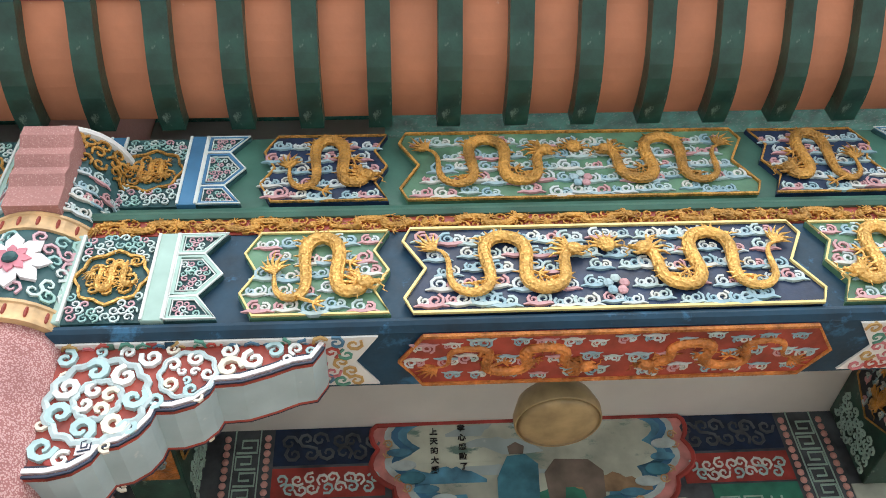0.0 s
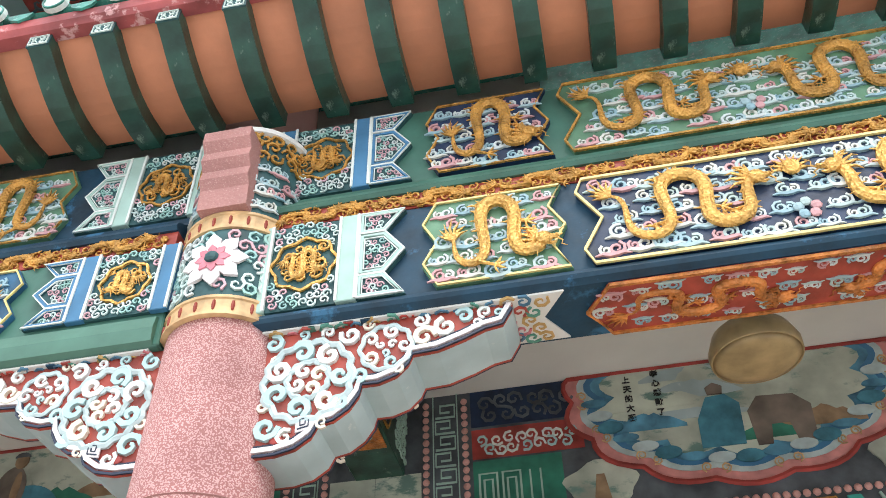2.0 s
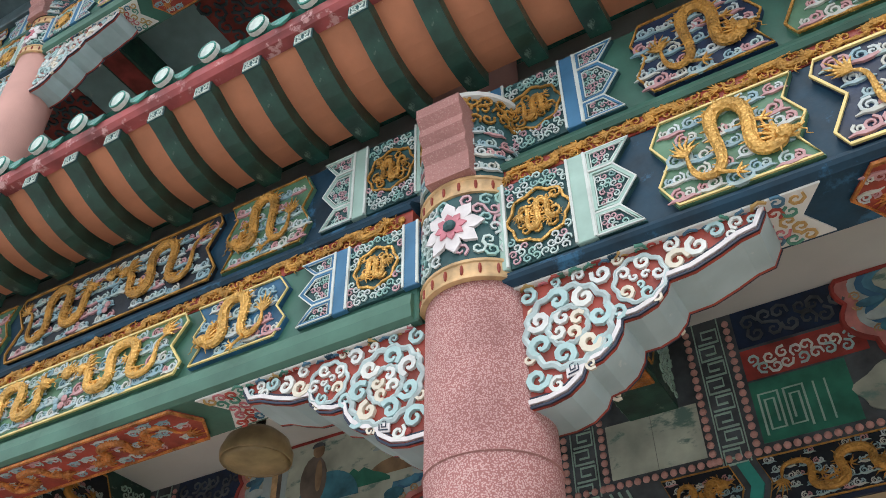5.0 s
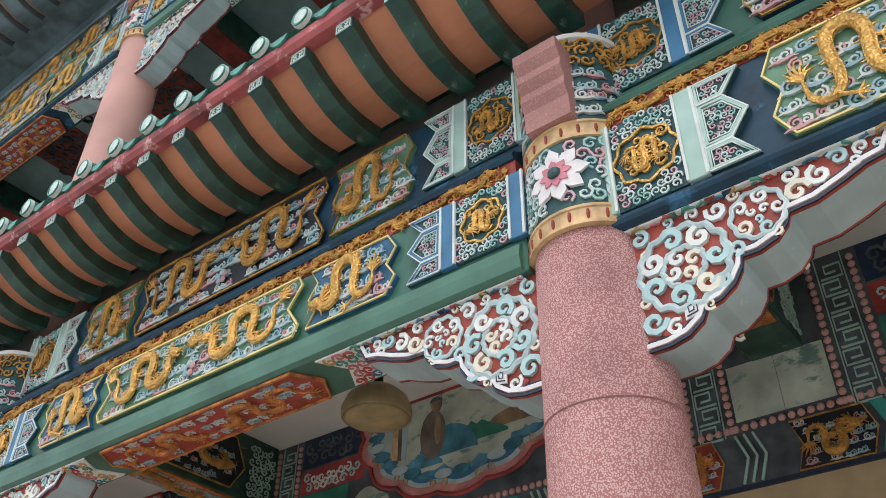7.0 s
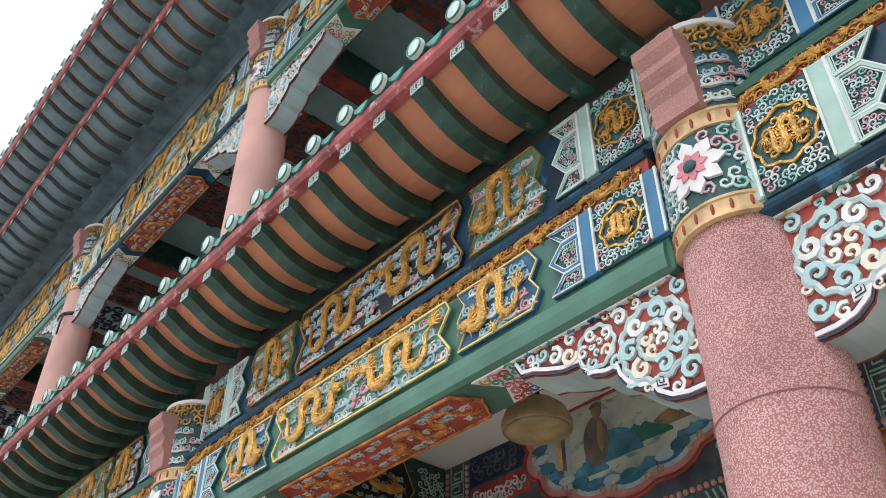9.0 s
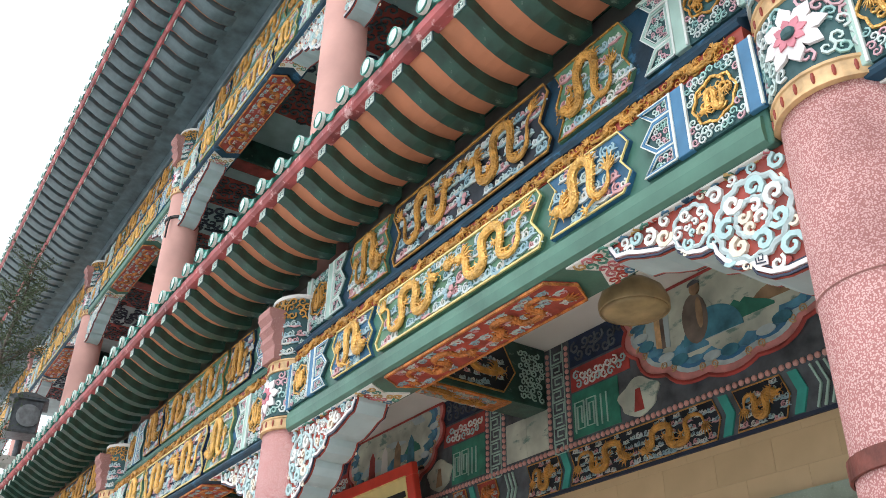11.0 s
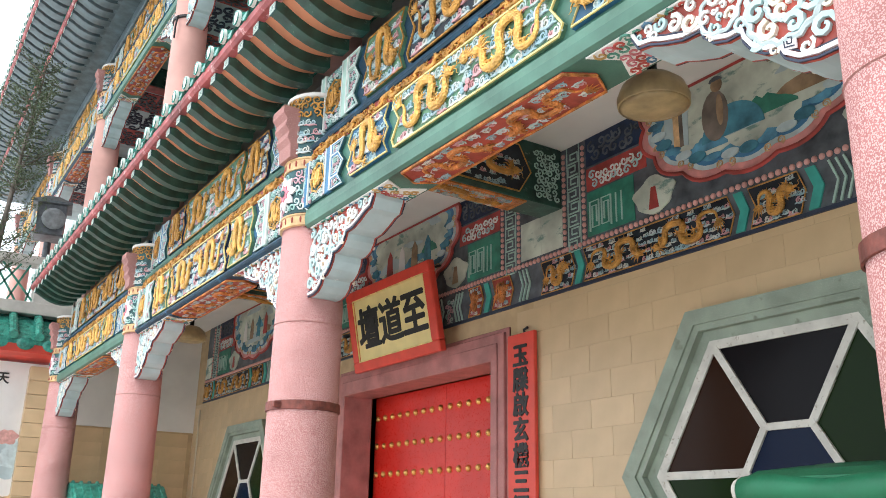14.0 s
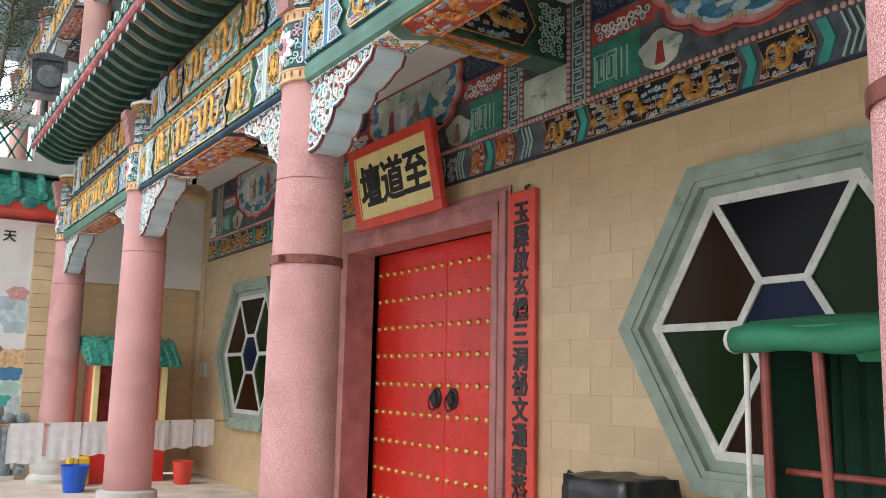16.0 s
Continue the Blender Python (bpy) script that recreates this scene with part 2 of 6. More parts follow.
# green mesh cloth, darkened in its colour for the shade inside the stall
CLOTHD = mat("shaded_green_mesh_cloth", (0.003, 0.036, 0.018), 0.9, var=0.2, scale=4, bump=0.1)
REDPIPE = mat("red_painted_pipe", (0.24, 0.05, 0.035), 0.4, var=0.15, scale=10)
TOWEL = mat("white_towel", (0.80, 0.80, 0.79), 0.9, var=0.05, scale=15, bump=0.5, fine=200)
BLACKBAG = mat("black_plastic_sheet", (0.012, 0.013, 0.014), 0.35, var=0.3, scale=12, bump=0.5, fine=14)
BUCKET = mat("blue_plastic", (0.01, 0.09, 0.50), 0.35, var=0.08)
YPLASTIC = mat("yellow_plastic", (0.70, 0.45, 0.02), 0.4, var=0.08)
STONE = mat("grey_carved_stone", (0.22, 0.24, 0.25), 0.75, var=0.2, scale=12, bump=0.4)
CONCRETE = mat("weathered_concrete", (0.48, 0.46, 0.42), 0.85, var=0.15, scale=3, bump=0.25)
LAMPK = mat("dark_lamp_metal", (0.085, 0.095, 0.105), 0.4, 0.3, var=0.3, scale=12, bump=0.1)
LEAF = mat("grey_green_leaf", (0.075, 0.105, 0.05), 0.6, var=0.3, scale=8, bump=0.05)
BARK = mat("grey_bark", (0.13, 0.11, 0.09), 0.9, var=0.3, scale=12, bump=0.4)
PIPE = mat("cream_plastic_pipe", (0.55, 0.47, 0.34), 0.5, var=0.1)
WOOD = mat("bamboo_pole", (0.42, 0.27, 0.13), 0.6, var=0.2, scale=12, bump=0.1)


def glass(name, rgb):
    m = bpy.data.materials.new(name)
    m.use_nodes = True
    b = m.node_tree.nodes["Principled BSDF"]
    b.inputs["Base Color"].default_value = (*rgb, 1)
    b.inputs["Roughness"].default_value = 0.2
    b.inputs["Specular IOR Level"].default_value = 0.08
    n, l = m.node_tree.nodes, m.node_tree.links
    t = n.new("ShaderNodeTexNoise")
    t.inputs["Scale"].default_value = 5
    bp = n.new("ShaderNodeBump")
    bp.inputs["Strength"].default_value, bp.inputs["Distance"].default_value = 0.15, 0.01
    l.new(t.outputs["Fac"], bp.inputs["Height"])
    l.new(bp.outputs["Normal"], b.inputs["Normal"])
    return m


GL_BROWN, GL_GREEN, GL_BLACK, GL_BLUE = (glass("brown_glass", (0.024, 0.010, 0.005)), glass("green_glass", (0.008, 0.020, 0.004)),
                                       glass("black_glass", (0.008, 0.007, 0.008)), glass("navy_glass", (0.008, 0.014, 0.035)))


# ---- mesh helpers ----
class Shape:
    def __init__(self):
        self.v, self.f, self.smooth = [], [], False

    def add(self, v, f):
        k = len(self.v)
        self.v += [tuple(p) for p in v]
        self.f += [tuple(i + k for i in q) for q in f]
        return self

    def box(self, x0, y0, z0, x1, y1, z1, c=0.0):
        x0, x1, y0, y1, z0, z1 = min(x0, x1), max(x0, x1), min(y0, y1), max(y0, y1), min(z0, z1), max(z0, z1)
        if c <= 0:
            return self.add([(x, y, z) for x in (x0, x1) for y in (y0, y1) for z in (z0, z1)],
                            [(0, 1, 3, 2), (4, 6, 7, 5), (0, 4, 5, 1), (2, 3, 7, 6), (0, 2, 6, 4), (1, 5, 7, 3)])
        bm = bmesh.new()
        bmesh.ops.create_cube(bm, size=1, matrix=Matrix.Translation(((x0 + x1) / 2, (y0 + y1) / 2, (z0 + z1) / 2)) @ Matrix.Diagonal((x1 - x0, y1 - y0, z1 - z0, 1)))
        bmesh.ops.bevel(bm, geom=bm.edges[:], offset=c, segments=1, affect="EDGES")
        self.take(bm)
        return self

    def take(self, bm):
        bm.verts.index_update()
        self.add([v.co[:] for v in bm.verts], [[v.index for v in f.verts] for f in bm.faces])
        bm.free()
        return self

    def prism(self, poly, y0, y1):
        """A polygon of (x, z) given a depth along y."""
        n = len(poly)
        v = [(x, y0, z) for x, z in poly] + [(x, y1, z) for x, z in poly]
        return self.add(v, [tuple(range(n)), tuple(range(2 * n - 1, n - 1, -1))] + [(i, i + n, (i + 1) % n + n, (i + 1) % n) for i in range(n)])

    def prism_x(self, poly, x0, x1):
        """A polygon of (y, z) given a length along x."""
        n = len(poly)
        v = [(x0, y, z) for y, z in poly] + [(x1, y, z) for y, z in poly]
        return self.add(v, [tuple(range(n)), tuple(range(2 * n - 1, n - 1, -1))] + [(i, i + n, (i + 1) % n + n, (i + 1) % n) for i in range(n)])

    def prism_z(self, poly, z0, z1):
        n = len(poly)
        v = [(x, y, z0) for x, y in poly] + [(x, y, z1) for x, y in poly]
        return self.add(v, [tuple(range(n)), tuple(range(2 * n - 1, n - 1, -1))] + [(i, i + n, (i + 1) % n + n, (i + 1) % n) for i in range(n)])

    def tube(self, pts, rad, sides=6, closed=False, squash=1.0):
        """A round bar along points; squash flattens it along y."""
        pts = [Vector(p) for p in pts]
        n = len(pts)
        rad = rad if isinstance(rad, (list, tuple)) else [rad] * n
        v, f = [], []
        for i, p in enumerate(pts):
            a = pts[(i - 1) % n] if closed or i else p
            b = pts[(i + 1) % n] if closed or i < n - 1 else p
            d = (b - a).normalized() if (b - a).length > 1e-9 else Vector((1, 0, 0))
            up = Vector((0, 1, 0)) if abs(d.y) < 0.9 else Vector((0, 0, 1))
            s = d.cross(up).normalized()
            u = s.cross(d).normalized()
            for k in range(sides):
                w = 2 * math.pi * (k + 0.5) / sides
                v.append(p + (s * math.cos(w) + u * math.sin(w) * squash) * rad[i])
        m = n if closed else n - 1
        for i in range(m):
            j = (i + 1) % n
            for k in range(sides):
                f.append((i * sides + k, i * sides + (k + 1) % sides, j * sides + (k + 1) % sides, j * sides + k))
        if not closed:
            f += [tuple(range(sides))[::-1], tuple((n - 1) * sides + k for k in range(sides))]
        return self.add(v, f)

    def lathe(self, prof, cx, cy, n=24, cap=True, a0=0.0, a1=2 * math.pi):
        """Rings of (radius, z) round an upright axis."""
        full = abs(a1 - a0 - 2 * math.pi) < 1e-6
        m = n if full else n + 1
        v = [(cx + r * math.cos(a0 + (a1 - a0) * k / n), cy + r * math.sin(a0 + (a1 - a0) * k / n), z) for r, z in prof for k in range(m)]
        f = []
        for i in range(len(prof) - 1):
            for k in range(n):
                j = (k + 1) % m
                f.append((i * m + k, i * m + j, (i + 1) * m + j, (i + 1) * m + k))
        if cap and full:
            f += [tuple(range(n))[::-1], tuple((len(prof) - 1) * m + k for k in range(n))]
        return self.add(v, f)

    def ball(self, x, y, z, rx, ry, rz, n=8, m=5):
        v = [(x, y, z - rz)]
        for i in range(1, m):
            a = -math.pi / 2 + math.pi * i / m
            v += [(x + rx * math.cos(a) * math.cos(2 * math.pi * k / n), y + ry * math.cos(a) * math.sin(2 * math.pi * k / n), z + rz * math.sin(a)) for k in range(n)]
        v.append((x, y, z + rz))
        f = [(0, 1 + (k + 1) % n, 1 + k) for k in range(n)]
        for i in range(m - 2):
            f += [(1 + i * n + k, 1 + i * n + (k + 1) % n, 1 + (i + 1) * n + (k + 1) % n, 1 + (i + 1) * n + k) for k in range(n)]
        t = len(v) - 1
        f += [(t, 1 + (m - 2) * n + k, 1 + (m - 2) * n + (k + 1) % n) for k in range(n)]
        return self.add(v, f)

    def curl(self, x, y, z, r, turns=1.25, a=0.0, flip=1, w=None, n=9):
        """A flat spiral of relief on a face that looks along -y."""
        w = w or r * 0.24
        pts, rad = [], []
        for i in range(n):
            t = i / (n - 1)
            ang = a + flip * turns * 2 * math.pi * t
            q = r * (1 - 0.78 * t)
            pts.append((x + q * math.cos(ang), y, z + q * math.sin(ang)))
            rad.append(w * (0.5 + 0.5 * math.sin(math.pi * min(1, 0.25 + t * 0.8))))
        return self.tube(pts, rad, 4)

    def mapped(self, fn):
        s = Shape()
        s.v, s.f = [tuple(fn(*p)) for p in self.v], list(self.f)
        return s


def mesh(name, s, material):
    me = bpy.data.meshes.new(name)
    me.from_pydata(s.v, [], s.f)
    me.materials.append(material)
    bm = bmesh.new()
    bm.from_mesh(me)
    bmesh.ops.recalc_face_normals(bm, faces=bm.faces[:])
    bm.to_mesh(me)
    bm.free()
    if s.smooth:
        me.polygons.foreach_set("use_smooth", [True] * len(me.polygons))
        me.update()
    return me


STUFF = {"scrollwork", "cloud_relief", "bead_row", "fret_band", "scroll_relief", "small_scroll", "running_relief", "cloud_line_relief", "gilt_relief", "lotus_petal", "key_fret", "crown", "lattice"}


def part(name, s, material, parent=None, label="", smooth=False):
    """One mesh under a thing or a part, drawn in world metres."""
    s.smooth = smooth or s.smooth
    ob = new(name, mesh(name, s, material))
    if parent:
        ob.parent = parent
        ob.matrix_parent_inverse = world_of(parent).inverted()
    if label:
        tagged(ob, label)
    if name in STUFF:
        tagged(ob, kind="stuff")
    return ob


def world_of(ob):
    return ob.matrix_basis if not ob.parent else world_of(ob.parent) @ ob.matrix_parent_inverse @ ob.matrix_basis


def thing(name, at, label, category, group="", kind=""):
    ob = new(name)
    ob.empty_display_size = 0.1
    ob.matrix_basis = Matrix.Translation(at)
    return tagged(ob, label, category, group, kind)


def solid(name, s, material, label, category="", kind="structure", smooth=False):
    s.smooth = smooth
    return tagged(new(name, mesh(name, s, material)), label, category or name.split("_")[0], "", kind)


def poly_in(x, z, poly):
    inside, j = False, len(poly) - 1
    for i in range(len(poly)):
        (xi, zi), (xj, zj) = poly[i], poly[j]
        if (zi > z) != (zj > z) and x < (xj - xi) * (z - zi) / (zj - zi) + xi:
            inside = not inside
        j = i
    return inside


# ---- plan ----
BAYX = [4.2, 0.0, -4.22, -8.54, -12.92]  # bay edges
COLS = [4.2, 0.035, -4.22, -8.54, -12.92]
CY, CR = 0.15, 0.224             # axis depth and radius of the columns
WALL = 2.34                      # face of the back wall
ZB, ZT = 3.515, 4.0            # lower beam
FRIEZE, CEIL = 3.46, 4.69
FRX = [4.27, 0.0, -4.37, -8.75, -13.1]  # panel edges of the frieze on the back wall
END = -13.5                     # inner face of the porch's end wall
DOOR = (-7.95, -4.95, 3.03)
rnd = random.Random(4)


def scatter(poly, step, seed, shrink=0.02):
    """Even, jittered points inside a polygon of (x, z)."""
    r = random.Random(seed)
    xs, zs = [p[0] for p in poly], [p[1] for p in poly]
    out, row = [], 0
    z = min(zs) + step * 0.5
    while z < max(zs):
        x = min(xs) + step * (0.5 if row % 2 else 0.95)
        while x < max(xs):
            q = (x + r.uniform(-0.2, 0.2) * step, z + r.uniform(-0.15, 0.15) * step)
            if all(poly_in(q[0] + dx, q[1] + dz, poly) for dx in (-shrink, shrink) for dz in (-shrink, shrink)):
                out.append(q)
            x += step
        z += step * 0.86
        row += 1
    return out


def filigree(poly, y, step, seed, hole=None):
    """Dense little scrolls that fill a polygon, with an optional free disc (x, z, r)."""
    s, r = Shape(), random.Random(seed)
    for x, z in scatter(poly, step, seed, step * 0.32):
        if hole and math.hypot(x - hole[0], z - hole[1]) < hole[2] + step * 0.3:
            continue
        s.curl(x, y, z, step * 0.54, 1.15, r.uniform(0, 6.28), r.choice((-1, 1)), step * 0.125)
    return s


def clouds(poly, y, step, seed, size=1.0):
    """Small puffs: a pair of curls on a wavy tail."""
    s, r = Shape(), random.Random(seed)
    for x, z in scatter(poly, step, seed, step * 0.25):
        if r.random() < 0.06:
            continue
        k, fl = step * 0.33 * size * r.uniform(0.8, 1.15), r.choice((-1, 1))
        one = Shape()
        one.curl(x - 0.45 * k * fl, y, z, k, 1.45, 1.2, fl, k * 0.25, 13)
        one.curl(x + 0.75 * k * fl, y, z - 0.1 * k, k * 0.72, 1.3, 2.0, -fl, k * 0.25, 11)
        one.tube([(x + (i - 2.5) * 0.78 * k, y, z - 0.75 * k + 0.15 * k * math.sin(i * 2)) for i in range(6)], [k * 0.1, k * 0.26, k * 0.34, k * 0.34, k * 0.26, k * 0.08], 4)
        # one island a puff, so that each takes one colour
        s.add(one.v, one.f)
    return s


def dragon(x0, x1, zc, amp, y, r, waves=1.6, face=1, ph=0.0):
    """A gilded, scaly, winding body with low crest, mane, horns, legs and claws, from its tail at x0 to its head at x1."""
    s = Shape()
    n = 56
    pts, rad = [], []
    for i in range(n):
        t = i / (n - 1)
        th = 2 * math.pi * waves * t + ph
        x = x0 + (x1 - x0) * (t - 0.125 / waves * math.sin(2 * th) * math.sin(math.pi * t) ** 0.35)
        z = zc + amp * math.sin(th) * (0.75 + 0.3 * math.sin(math.pi * min(1, t * 1.1)))
        pts.append((x, y, z))
        rad.append(r * (0.22 + 0.78 * min(1, 2.2 * t) ** 0.8) * (1 - 0.22 * max(0, t - 0.75) * 4))
    s.tube(pts, rad, 8, squash=0.85)
    d = 1 if x1 > x0 else -1
    hx, _, hz = pts[-1]
    s.ball(hx + d * r * 0.5, y - r * 0.4, hz, r * 1.3, r * 0.8, r * 1.1, 8, 5)
    s.ball(hx + d * r * 1.55, y - r * 0.3, hz + r * 0.15, r * 0.85, r * 0.5, r * 0.42, 8, 5)
    s.tube([(hx + d * r * 0.7, y - r * 0.2, hz - r * 0.6), (hx + d * r * 1.5, y - r * 0.2, hz - r * 0.9), (hx + d * r * 2.1, y - r * 0.2, hz - r * 0.7)], [r * 0.3, r * 0.28, r * 0.1], 5)
    s.ball(hx + d * r * 2.3, y - r * 0.35, hz + r * 0.35, r * 0.3, r * 0.3, r * 0.25, 6, 4)
    for k in (0.5, 1.0):
        s.tube([(hx, y - r * 0.3, hz + r * 0.7), (hx - d * r * 0.9, y - r * 0.4, hz + r * (1.0 + k)), (hx - d * r * 2.0, y - r * 0.3, hz + r * (1.0 + 1.5 * k))], [r * 0.24, r * 0.18, r * 0.05], 4)
    for k in range(7):
        a = -1.5 + k * 0.5
        s.tube([(hx - d * r * 0.2, y - r * 0.1, hz), (hx - d * r * (1.2 * math.cos(a) + 0.2), y - r * 0.3, hz + r * 1.3 * math.sin(a)),
                (hx - d * r * (2.3 * math.cos(a) + 0.3), y - r * 0.2, hz + r * (2.2 * math.sin(a) + 0.4)), (hx - d * r * (3.3 * math.cos(a) + 0.3), y, hz + r * (2.8 * math.sin(a) + 0.1))], [r * 0.32, r * 0.26, r * 0.18, r * 0.03], 4)
    for k in (0.7, -0.5):
        s.tube([(hx + d * r * 2.2, y - r * 0.2, hz), (hx + d * r * 3.0, y, hz + k * r), (hx + d * r * 2.8, y, hz + k * 2.2 * r), (hx + d * r * 3.5, y, hz + k * 3.0 * r)], [r * 0.12, r * 0.11, r * 0.09, r * 0.03], 4)
    for t, sg in ((0.26, -1), (0.44, 1), (0.66, -1), (0.82, 1)):
        i = int(t * (n - 1))
        px, _, pz = pts[i]
        if abs(pz + sg * r * 3.2 - zc) > amp * 1.45:
            sg = -sg
        kx, kz = px + d * r * 1.5, pz + sg * r * 2.0
        s.tube([(px, y, pz), (px - d * r * 0.5, y - r * 0.2, pz + sg * r * 1.3), (kx, y, kz)], [r * 0.48, r * 0.36, r * 0.20], 5)
        s.tube([(px, y, pz + sg * r), (px - d * r * 1.2, y, pz + sg * r * 1.6), (px - d * r * 2.1, y, pz + sg * r * 1.5)], [r * 0.2, r * 0.16, r * 0.03], 4)
        for c in range(4):
            a = (c - 1.5) * 0.75 + sg * 0.4
            s.tube([(kx, y, kz), (kx + d * r * 1.0 * math.cos(a), y - r * 0.25, kz + r * 1.0 * math.sin(a)), (kx + d * r * 1.7 * math.cos(a + 0.25), y, kz + r * 1.7 * math.sin(a + 0.25))], [r * 0.22, r * 0.18, r * 0.02], 4)
    tx, _, tz = pts[0]
    ux, uz = tx - pts[3][0], tz - pts[3][2]
    base = math.atan2(uz, ux)
    for c in range(7):
        a = base + (c - 3) * 0.32
        ln = r * (4.2 - 0.55 * abs(c - 3))
        s.tube([(tx, y, tz), (tx + 0.5 * ln * math.cos(a + 0.18), y - r * 0.2, tz + 0.5 * ln * math.sin(a + 0.18)), (tx + ln * math.cos(a), y, tz + ln * math.sin(a))], [r * 0.22, r * 0.26, r * 0.02], 4)
    for i in range(6, n - 3, 2):
        px, _, pz = pts[i]
        qx, _, qz = pts[i + 1]
        nx, nz = -(qz - pz) * d, (qx - px) * d
        q = math.hypot(nx, nz) or 1
        s.tube([(px, y, pz), (px + nx / q * rad[i] * 1.7, y - rad[i] * 0.1, pz + nz / q * rad[i] * 1.7)], [rad[i] * 0.36, rad[i] * 0.05], 4)
    return s


def zig(x, z0, z1, d):
    return [(x, z0), (x - d, z0 + 0.25 * (z1 - z0)), (x, z0 + 0.5 * (z1 - z0)), (x - d, z0 + 0.75 * (z1 - z0)), (x, z1)]


def frame_bar(poly, y, r):
    return Shape().tube([(x, y, z) for x, z in poly], r, 4, closed=True)


def inset(poly, d):
    """Each corner moved towards the middle by d, for borders."""
    cx, cz = sum(p[0] for p in poly) / len(poly), sum(p[1] for p in poly) / len(poly)
    out = []
    for x, z in poly:
        out.append((x - math.copysign(min(d, abs(x - cx)), x - cx), z - math.copysign(min(d, abs(z - cz)), z - cz)))
    return out


SCHEMES = {
    "blue": dict(core=BLUE, side=PANEL_G, centre=PANEL_N, band=MINT, word="deep blue"),
    "green": dict(core=GREENB, side=PANEL_B, centre=PANEL_G, band=MINTB, word="green"),
    "upper_green": dict(core=GREENB, side=PANEL_N, centre=PANEL_G, band=MINTB, word="dark green"),
    "upper_blue": dict(core=BLUE, side=PANEL_G, centre=PANEL_K, band=MINT, word="dark blue"),
}


def painted_beam(xl, xr, y, depth, z0, z1, sc, lip, gold, seed, soffit=True, name="painted_beam"):
    """A carved and painted beam between two columns: end fields with scrollwork, side panels and a long middle panel."""
    c = SCHEMES[sc]
    length = xr - xl
    ob = thing(name, ((xl + xr) / 2, y, z0), c["word"] + " painted timber beam with gilded dragon panels and cloud relief", "beam", "painted beams over the porch")
    part("core", Shape().box(xl + 0.17, y + 0.012, z0, xr - 0.17, y + depth, z1, 0.006), c["core"], ob)
    low = z0 + lip
    prof = [(y + 0.02, z0), (y - 0.006, z0 + 0.012), (y - 0.014, z0 + lip * 0.45), (y - 0.006, z0 + lip * 0.8), (y + 0.02, z0 + lip * 0.86)]
    part("lower_moulding", Shape().prism_x(prof, xl + 0.19, xr - 0.19), GREENL if c["core"] is GREENB and soffit else c["core"], ob)
    za, zb = low, z1 - 0.02
    hh = zb - za
    for side in (0, 1):
        fl = (lambda s: s) if side == 0 else (lambda s: s.mapped(lambda x, yy, z: (xl + xr - x, yy, z)))
        q = (lambda x: xl + x)
        a, b = q(0.155), q(0.485)
        sq = [(a + 0.07, za), (b, za), (b, zb), (a + 0.07, zb)]
        board = part("end_field", fl(Shape().prism(sq, y - 0.004, y + 0.02)), DARKTEAL, ob)
        med = ((a + b) / 2 + 0.035, (za + zb) / 2, min(0.12, hh * 0.31))
        part("scrollwork", fl(filigree(sq, y - 0.013, 0.036, seed + 1, med)), FILI, board, "mint and pink scroll relief")
        rim = [(med[0] + med[2] * (1 + 0.07 * math.cos(8 * t)) * math.cos(t), med[1] + med[2] * (1 + 0.07 * math.cos(8 * t)) * math.sin(t)) for t in [2 * math.pi * k / 32 for k in range(32)]]
        md = Shape().tube([(x, y - 0.012, z) for x, z in rim], 0.007, 4, closed=True)
        k = dragon(med[0] - med[2] * 0.62, med[0] + med[2] * 0.45, med[1], med[2] * 0.5, y - 0.018, 0.013, 1.6, ph=0.6)
        md.add(k.v, k.f)
        k = filigree(rim, y - 0.012, 0.05, seed + 7)
        md.add(k.v, k.f)
        part("medallion", fl(md), gold, board, "round gilded dragon medallion")
        st = Shape()
        lips = Shape()
        for x0, x1 in ((a, a + 0.07), (b, b + 0.075)):
            st.box(x0, y - 0.018, za - 0.004, x1, y + 0.01, zb + 0.004, 0.003)
            for xe in (x0 + 0.003, x1 - 0.003):
                lips.tube([(xe, y - 0.018, za), (xe, y - 0.018, zb)], 0.0075, 4)
        ub = part("upright_band", fl(st), c["band"], ob)
        part("white_lip", fl(lips), LIP, ub, "white raised lip")
        ar = zig(q(0.735), za, zb, 0.075)
        pol = [(b + 0.075, za), *ar, (b + 0.075, zb)]
        af = part("arrow_field", fl(Shape().prism(pol, y - 0.006, y + 0.02)), DARKTEAL, ob)
        # each cell of the field: a mint frame with a white lip, filled with scrolls
        xm, h4, xi = q(0.735), hh / 4, b + 0.077
        cells = [[(xi, za), (xm, za), (xm - 0.075, za + h4), (xi, za + h4)],
                 [(xi, za + h4), (xm - 0.075, za + h4), (xm, za + 2 * h4), (xm - 0.075, za + 3 * h4), (xi, za + 3 * h4)],
                 [(xi, za + 3 * h4), (xm - 0.075, za + 3 * h4), (xm, zb), (xi, zb)]]
        for ci, cell in enumerate(cells):
            gx, gz = sum(u for u, v in cell) / len(cell), sum(v for u, v in cell) / len(cell)
            shrunk = (lambda f: [(gx + (u - gx) * f, gz + (v - gz) * f) for u, v in cell])
            part("arrow_band", fl(frame_bar(shrunk(0.86), y - 0.010, 0.0105)), c["band"], af)
            part("arrow_band", fl(frame_bar(shrunk(0.97), y - 0.016, 0.0045).tube([(u, y - 0.014, v) for u, v in shrunk(0.72)], 0.0035, 4, closed=True)), LIP, af)
            part("scrollwork", fl(filigree(shrunk(0.78), y - 0.012, 0.028, seed + 2 + ci)), FILI, af)
        e0, e1 = q(0.845), q(1.315)
